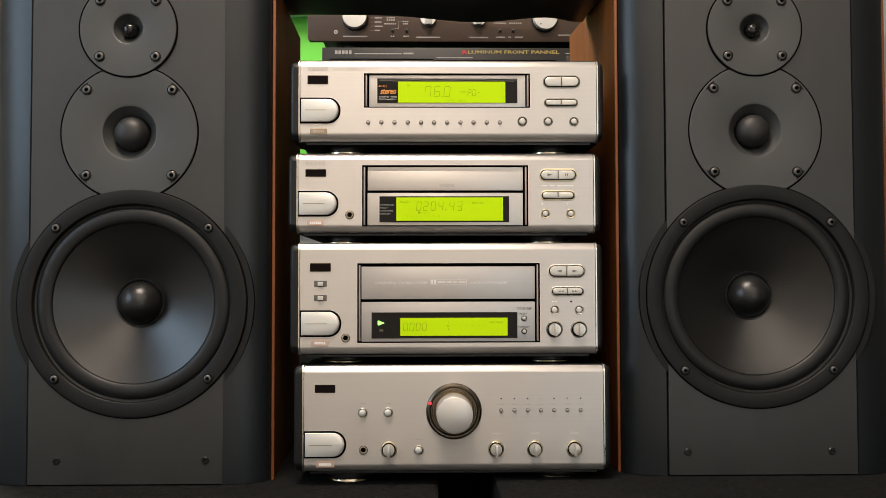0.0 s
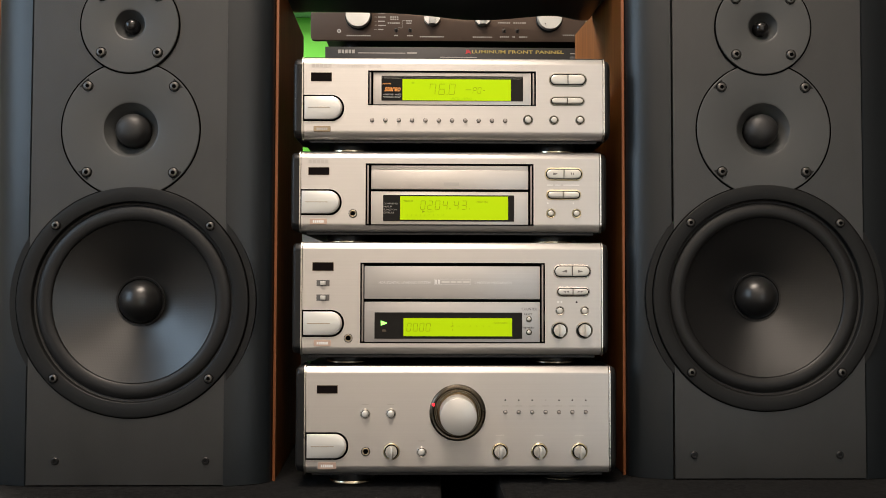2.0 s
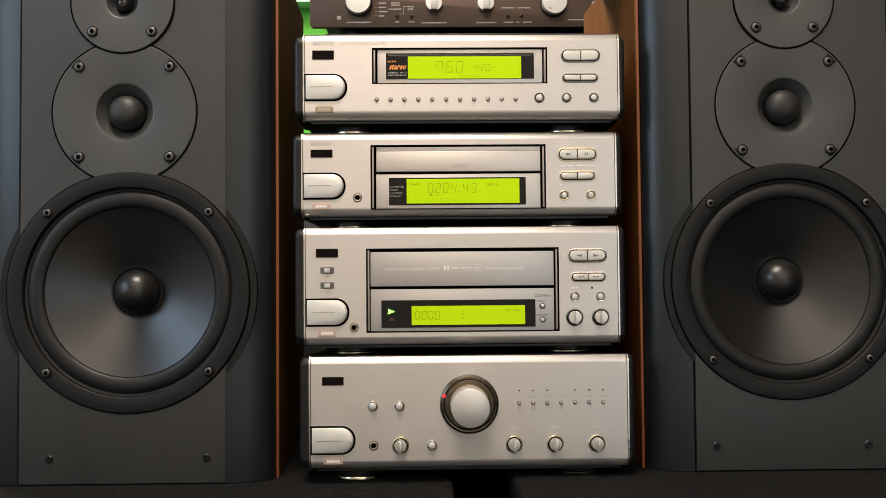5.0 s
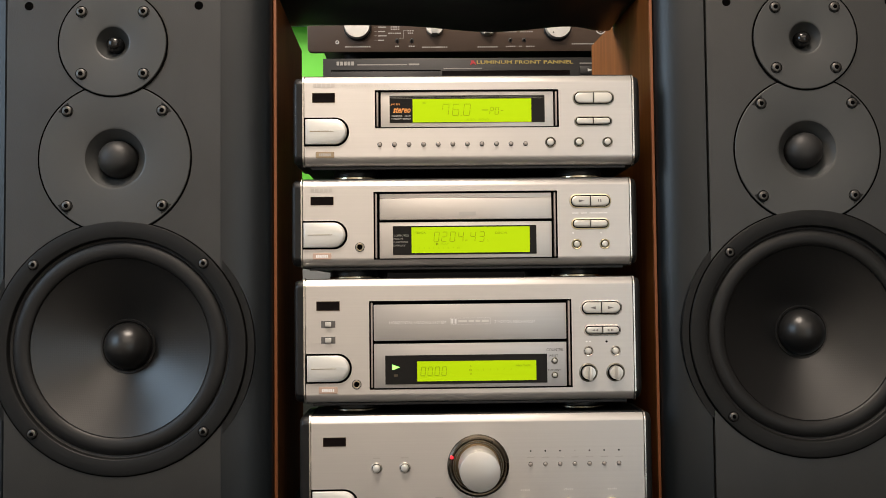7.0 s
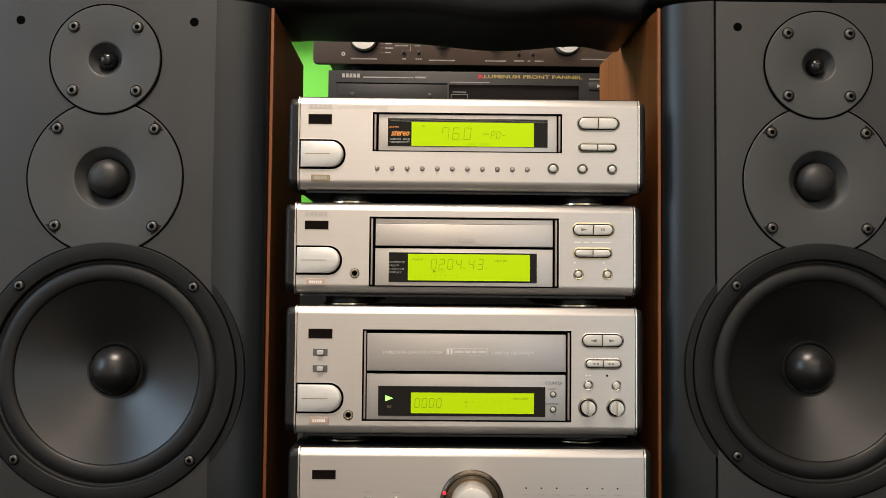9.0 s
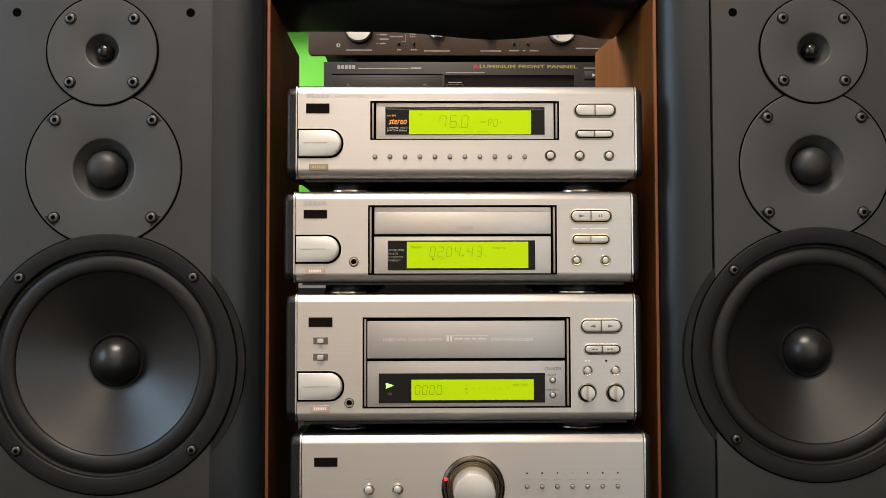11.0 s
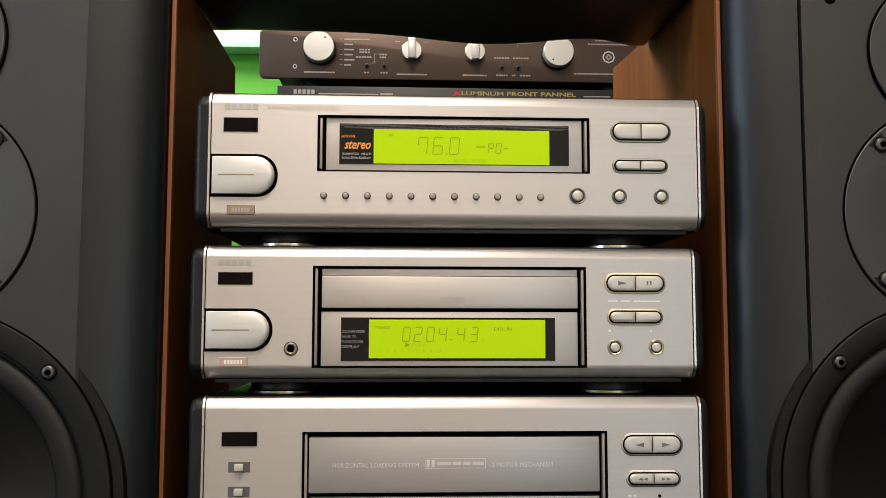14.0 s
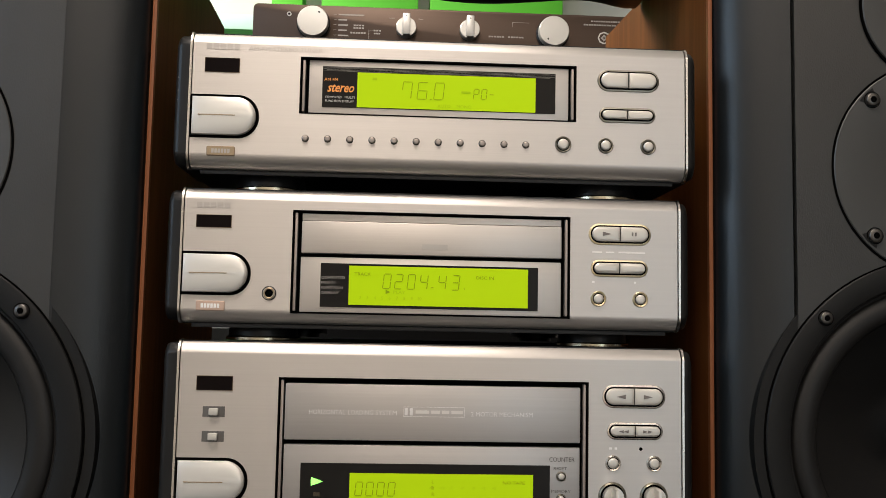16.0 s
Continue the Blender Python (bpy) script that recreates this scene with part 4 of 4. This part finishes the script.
def pointer_knob(u, x, z, y, r, ring_mat):
    """A small rotary knob with a raised grip bar."""
    part("knob_ring", lathe(x, z, y, [(r + 0.0014, 0.001), (r + 0.0014, -0.0003), (r + 0.0011, -0.0009), (r + 0.0004, -0.0006), (r + 0.0002, 0.0006)], 32), ring_mat, u, "thin ring round the knob")
    part("knob_gap", lathe(x, z, y, [(r + 0.0007, 0.0004), (r + 0.0007, -0.0004), (0, -0.0004)], 28), GAP, u)
    k = part("knob", lathe(x, z, y, [(r * 0.90, 0.0006), (r * 0.90, -0.0032), (r * 0.88, -0.0042), (0, -0.0046)], 32), KNOB_METAL, u, "small silver rotary knob")
    part("grip", box(x - r * 0.21, x + r * 0.21, y - 0.0118, y - 0.0030, z - r * 0.90, z + r * 0.90, 0.0006), KNOB_METAL, k)


for x in (0.0842, 0.1038):
    pointer_knob(u, x, 0.1238, KY, 0.0053, RIM)

# amplifier ---------------------------------------------------------------
AY = 0.7210
u = hifi_unit("amplifier", AY, -0.1126, 0.1206, 0.0125, 0.0966, "silver stereo amplifier with a large round volume knob", "amplifier", None, (0.0030, 0.0062))
ir_window(u, -0.1042, -0.0885, 0.0757, 0.0817, AY)
d_button(u, -0.1124, -0.0802, 0.0254, 0.0456, AY)
badge(u, -0.1032, -0.0892, 0.0178, 0.0230, AY, BADGE_PINK)
jack(u, -0.0666, 0.0313, AY)
for x, z in ((-0.0671, 0.0601), (-0.0474, 0.0602), (-0.0237, 0.0310)):
    round_button(u, x, z, AY, 0.0027, 0.0009, CHROME, 0.0030)
for x in (-0.0469, 0.0366, 0.0669, 0.0978):
    pointer_knob(u, x, 0.0314, AY, 0.0050, GOLD)
for i in range(7):
    x = 0.0407 + 0.01036 * i
    part("lamp_hole", lathe(x, 0.0705, AY, [(0.0006, 0), (0.0006, -0.0002), (0, -0.0002)], 14), GAP if i != 3 else PRINT_FAINT, u)
    round_button(u, x, 0.0613, AY, 0.0013, proud=0.0016)
    bar(x - 0.0026, x + 0.0026, 0.0658, 0.0664, AY - 0.0002, PRINT_FAINT, u)
for x in (0.0366, 0.0669, 0.0978):
    mark_row(x - 0.0034, x + 0.0034, 0.0430, 0.0440, 5, AY - 0.0002, PRINT_WHITE, u, "printed_bar")
    for k in range(-3, 4):
        a = radians(40 * k)
        cx, cz = x + 0.0079 * math.sin(a), 0.0314 + 0.0079 * math.cos(a)
        bar(cx - 0.0002, cx + 0.0002, cz - 0.0002, cz + 0.0002, AY - 0.0002, PRINT_WORN, u, "scale_dot")
for x in (-0.0671, -0.0474, -0.0237):
    z = 0.0668 if x < -0.03 else 0.0390
    bar(x - 0.0026, x + 0.0026, z, z + 0.0007, AY - 0.0002, PRINT_FAINT, u)
kx, kz = 0.0039, 0.0610
vr = part("volume_ring", lathe(kx, kz, AY, [(0.0217, 0.001), (0.0217, -0.0010), (0.0212, -0.0020), (0.0200, -0.0026), (0.0190, -0.0024), (0.0180, -0.0012), (0.0178, -0.0004)], 72), DARK_CHROME, u, "dark chrome ring round the volume knob")
dish = part("volume_dish", lathe(kx, kz, AY, [(0.0180, -0.0012), (0.0172, -0.0008), (0.0166, -0.0012), (0.0160, -0.0006), (0.0154, -0.0010), (0.0149, -0.0004), (0.0130, -0.0003)], 72), DISH, vr, "grooved bronze dish behind the volume knob")
for lr in (0.0174, 0.0161):
    part("bright_line", lathe(kx, kz, AY, [(lr + 0.00016, -0.0006), (lr + 0.00016, -0.0014), (lr - 0.00016, -0.0014), (lr - 0.00016, -0.0006)], 72), RIM, vr)
vk = part("volume_knob", lathe(kx, kz, AY, [(0.0140, 0.0), (0.0140, -0.003), (0.0138, -0.0222), (0.0136, -0.0227), (0.0132, -0.0229), (0, -0.0230)], 64), VOLUME_METAL, u, "large round satin silver volume knob")
part("volume_lamp", lathe(kx - 0.0186, kz + 0.0064, AY, [(0.0012, 0), (0.0012, -0.0032), (0, -0.0035)], 16), RED_LED, vr, "glowing red position lamp")

# ---------------------------------------------------------------- black padded case lying across the speakers
def padded_case():
    """A long black body resting on both speaker tops, its underside sagging to one side of the middle."""
    case = thing("padded_case", 0, 0.83, 0.4160, "long black padded case lying across both loudspeakers, underside sagging", "case")

    def ring_at(bm, x, k):
        sag = 0.0068 * math.exp(-((x - 0.030) / 0.055) ** 2)
        low = 0.4165 - sag - 0.0062 * math.exp(-((x - 0.130) / 0.020) ** 2)
        if abs(x) > 0.134:
            low = 0.4160 if x < 0 else 0.4212
        y0, y1, top = 0.778, 0.886, 0.520
        my, mz, hy, hz = (y0 + y1) / 2, (low + top) / 2, (y1 - y0) / 2 * k, (top - low) / 2 * k
        if k < 1:
            mz = low + hz
        ring = []
        for n in range(36):
            a = 2 * math.pi * n / 36
            c, d = math.cos(a), math.sin(a)
            ring.append(bm.verts.new((x, my + math.copysign(abs(c) ** 0.25, c) * hy, mz + math.copysign(abs(d) ** 0.25, d) * hz)))
        return ring

    def loft(stations):
        bm = bmesh.new()
        rings = [ring_at(bm, x, k) for x, k in stations]
        for a, b in zip(rings, rings[1:]):
            for i in range(36):
                bm.faces.new((a[i], a[(i + 1) % 36], b[(i + 1) % 36], b[i]))
        bm.faces.new(rings[0])
        bm.faces.new(rings[-1][::-1])
        return bm

    part("body", loft([(-0.28 + 0.56 * i / 80, 1.0) for i in range(81)]), SATIN_BLACK, case, "black vinyl body with a sagging underside")
    for s in (-1, 1):
        part("end_cap", loft([(s * 0.2803, 1.0), (s * 0.310, 1.0), (s * 0.322, 0.97), (s * 0.330, 0.88)]), CAP, case, "rounded black end of the case")


padded_case()

# ---------------------------------------------------------------- equipment on the shelf behind
shelf = thing("shelf_cabinet", 0.06, 1.52, -0.022, "plain black cabinet on the table behind the hi-fi stack", "cabinet")
part("cabinet_body", box(-0.165, 0.30, 1.37, 1.70, -0.022, 0.395, 0.002), TABLE, shelf)
part("cabinet_top", box(-0.17, 0.305, 1.36, 1.71, 0.395, 0.410, 0.002), TABLE, shelf)

PY = 1.345


def wide_disc_player():
    x0, x1, z0, z1 = -0.171, 0.263, 0.418, 0.5075
    u = thing("wide_disc_player", 0.046, PY + 0.15, 0.410, "wide black disc player with yellow lettering, behind the silver stack", "disc player")
    part("case", box(x0 + 0.004, x1 - 0.004, PY + 0.008, PY + 0.29, z0, z1 - 0.001, 0.001), CASE, u)
    part("front_panel", box(x0, x1, PY, PY + 0.008, z0, z1, 0.0008), BLACK_PANEL, u, "black aluminium front panel")
    for fx in (x0 + 0.04, x1 - 0.04):
        for fy in (0.04, 0.25):
            part("foot", turned_z(fx, PY + fy, z0 + 0.001, [(0, 0), (0.018, 0), (0.018, -0.009), (0, -0.009)], 24), CAP, u)
    dr = part("disc_drawer", box(-0.1585, -0.0075, PY - 0.002, PY, 0.455, 0.4885, 0.0006), BLACK_PANEL, u, "black disc drawer")
    for x in (-0.1375, -0.0305):
        part("drawer_stud", lathe(x, 0.4725, PY - 0.002, [(0.0040, 0.0005), (0.0040, -0.0005), (0.0030, -0.0008), (0, -0.0008)], 18), CASE, dr)
    part("drawer_gap", box(-0.1600, -0.0060, PY - 0.0004, PY, 0.4892, 0.4908), GAP, u)
    part("display_window", box(-0.004, 0.176, PY - 0.0006, PY, 0.425, 0.4895, 0.0003), IR, u)
    bm = bmesh.new()
    for a in ((-0.001, 0.022, 0.4752, 0.4756), (-0.001, 0.022, 0.4670, 0.4674), (-0.001, -0.0006, 0.467, 0.4756), (0.0216, 0.022, 0.467, 0.4756)):
        box(a[0], a[1], PY - 0.0009, PY - 0.0005, a[2], a[3], 0, bm)
    part("label_frame", bm, PRINT_GREY, u, smooth=False)
    bar(0.001, 0.020, 0.4782, 0.4793, PY - 0.0009, PRINT_GREY, u)
    bar(-0.0020, 0.052, 0.4920, 0.4931, PY - 0.0003, PRINT_GREY, u)
    mark_row(-0.1525, -0.1268, 0.4976, 0.5030, 5, PY - 0.0003, PRINT_GREY, u)
    bar(-0.1230, -0.0530, 0.4975, 0.4990, PY - 0.0003, PRINT_GREY, u)
    bar(-0.0510, -0.0360, 0.4975, 0.4998, PY - 0.0003, PRINT_GREY, u)
    arrow(0.0400, 0.5010, 0.0068, 0.0064, PY - 0.0003, PRINT_RED, u, 1, "red_triangle")
    lettering("A", 0.0352, 0.4978, 0.0062, PY - 0.0004, PRINT_RED, u, bold=0.0002, width=0.0090)
    lettering("LUMINUM FRONT PANNEL", 0.0448, 0.4988, 0.0048, PY - 0.0004, PRINT_YELLOW, u, width=0.1360, bold=0.00012)
    b = part("play_button", box(0.190, 0.222, PY - 0.0025, PY, 0.4830, 0.4945, 0.0008), CASE, u, "black play button")
    arrow(0.2045, 0.4888, 0.0070, 0.0042, PY - 0.0027, PRINT_WHITE, b)
    bar(0.190, 0.222, 0.4985, 0.4998, PY - 0.0003, PRINT_GREY, u)


wide_disc_player()


def preamplifier():
    x0, x1, z0, z1 = -0.1925, 0.289, 0.5165, 0.5745
    u = thing("preamplifier", 0.048, PY + 0.13, 0.5075, "black preamplifier with pale round knobs, on the wide disc player", "preamplifier")
    part("case", box(x0 + 0.022, x1 - 0.022, PY + 0.0065, PY + 0.25, z0 + 0.001, z1 - 0.004, 0.001), CASE, u)
    part("front_panel", slab(outline_rounded(x0, x1, z0, z1, 0.006, 6), PY, PY + 0.006, 0.0006), BROWN_SHEEN_PANEL, u, "black front panel, brown reflection put into its colour")
    for fx in (x0 + 0.06, x1 - 0.06):
        for fy in (0.03, 0.21):
            part("foot", turned_z(fx, PY + fy, z0 + 0.002, [(0, 0), (0.014, 0), (0.014, -0.011), (0, -0.011)], 24), CAP, u)
    yy = PY - 0.0003

    def big_knob(x, z, a):
        k = part("knob", lathe(x, z, PY, [(0.0180, 0.0), (0.0180, -0.0120), (0.0172, -0.0132), (0, -0.0136)], 40), KNOB, u, "pale aluminium rotary knob")
        part("index_dot", lathe(x + 0.0125 * math.sin(radians(a)), z + 0.0125 * math.cos(radians(a)), PY - 0.0136, [(0.0010, 0.0002), (0.0010, -0.0002), (0, -0.0002)], 12), GAP, k)
        part("knob_skirt", lathe(x, z, PY, [(0.0195, 0.0), (0.0195, -0.003), (0.0180, -0.004)], 40), CASE, k)

    def switch_knob(x, z):
        k = part("knob", lathe(x, z, PY, [(0.0118, 0), (0.0118, -0.0075), (0.0112, -0.0082), (0, -0.0084)], 32), KNOB, u, "pale switch knob with a grip bar")
        part("grip", box(x - 0.0044, x + 0.0044, PY - 0.0165, PY - 0.008, z - 0.0115, z + 0.0135, 0.0008), KNOB, k)
        part("index_dot", lathe(x, z + 0.010, PY - 0.0165, [(0.0008, 0.0002), (0.0008, -0.0002), (0, -0.0002)], 10), GAP, k)

    big_knob(-0.1222, 0.5515, 35)
    big_knob(0.1590, 0.5500, 215)
    switch_knob(-0.0140, 0.5500)
    switch_knob(0.0605, 0.5500)
    for z in (0.5305, 0.5628):
        part("panel_screw", lathe(-0.1508, z, PY, [(0.0027, 0), (0.0027, -0.0006), (0.0015, -0.0007), (0.0013, -0.0001), (0.0010, -0.0001)], 18), PRINT_WHITE, u)
        part("screw_hole", lathe(-0.1508, z, PY, [(0.0014, 0), (0.0014, -0.0003), (0, -0.0003)], 14), GAP, u)
    for x, z in ((-0.0668, 0.5325), (-0.0462, 0.5325), (0.0925, 0.5325), (0.1120, 0.5325)):
        t = part("toggle_switch", lathe(x, z, PY, [(0.0030, 0), (0.0030, -0.0012), (0.0018, -0.0014)], 18), CASE, u, "small toggle switch")
        part("toggle_lever", lathe(x, z, PY, [(0.0010, 0), (0.0014, -0.0060), (0.0008, -0.0072), (0, -0.0075)], 12), SCREW, t)
    # scale marks and small print
    for i in range(6):
        z = 0.5640 - 0.0062 * i
        w = (0.030, 0.010, 0.011, 0.010, 0.012, 0.008)[i]
        bar(-0.0990, -0.0955, z, z + 0.0004, yy, PRINT_GREY, u)
        bar(-0.0935, -0.0935 + w, z - 0.0007, z + 0.0009, yy, PRINT_GREY, u)
    for x0b, x1b, z in ((-0.076, -0.063, 0.5510), (-0.076, -0.063, 0.5478), (-0.0795, -0.061, 0.5420), (-0.0525, -0.043, 0.5455), (-0.052, -0.044, 0.5420), (-0.070, -0.064, 0.5235), (-0.051, -0.042, 0.5235),
                        (-0.032, 0.004, 0.5220), (0.046, 0.075, 0.5220), (-0.140, -0.104, 0.5230), (0.083, 0.102, 0.5435), (0.106, 0.125, 0.5435), (0.086, 0.100, 0.5225), (0.1045, 0.109, 0.5225), (0.1145, 0.127, 0.5225),
                        (0.1790, 0.2260, 0.5258), (0.205, 0.240, 0.5665), (0.196, 0.245, 0.5620)):
        mark_row(x0b, x1b, z, z + 0.0018, max(2, round((x1b - x0b) / 0.0030)), yy, PRINT_GREY, u, "printed_bar")
    for a in ((-0.0580, -0.0576, 0.5360, 0.5470), (-0.0580, -0.0530, 0.5466, 0.5470), (-0.064, -0.0576, 0.5356, 0.5360), (0.1110, 0.1114, 0.5570, 0.5625), (0.1110, 0.1310, 0.5621, 0.5625)):
        bar(*a, yy, PRINT_GREY, u, "printed_line")
    for dx in (-0.028, 0.028):
        bar(-0.014 + dx * 0.6 - 0.003, -0.014 + dx * 0.6 + 0.003, 0.5618, 0.5624, yy, PRINT_GREY, u)
    lg = part("logo_shape", lathe(0.2208, 0.5475, PY, [(0.0076, 0), (0.0076, -0.0005), (0.0060, -0.0005), (0.0060, 0)], 8), PRINT_WHITE, u, "round grey emblem")
    part("logo_shape", lathe(0.2208, 0.5475, PY, [(0.0042, 0), (0.0042, -0.0004), (0.0016, -0.0004), (0.0016, 0)], 4), PRINT_GREY, lg)


preamplifier()
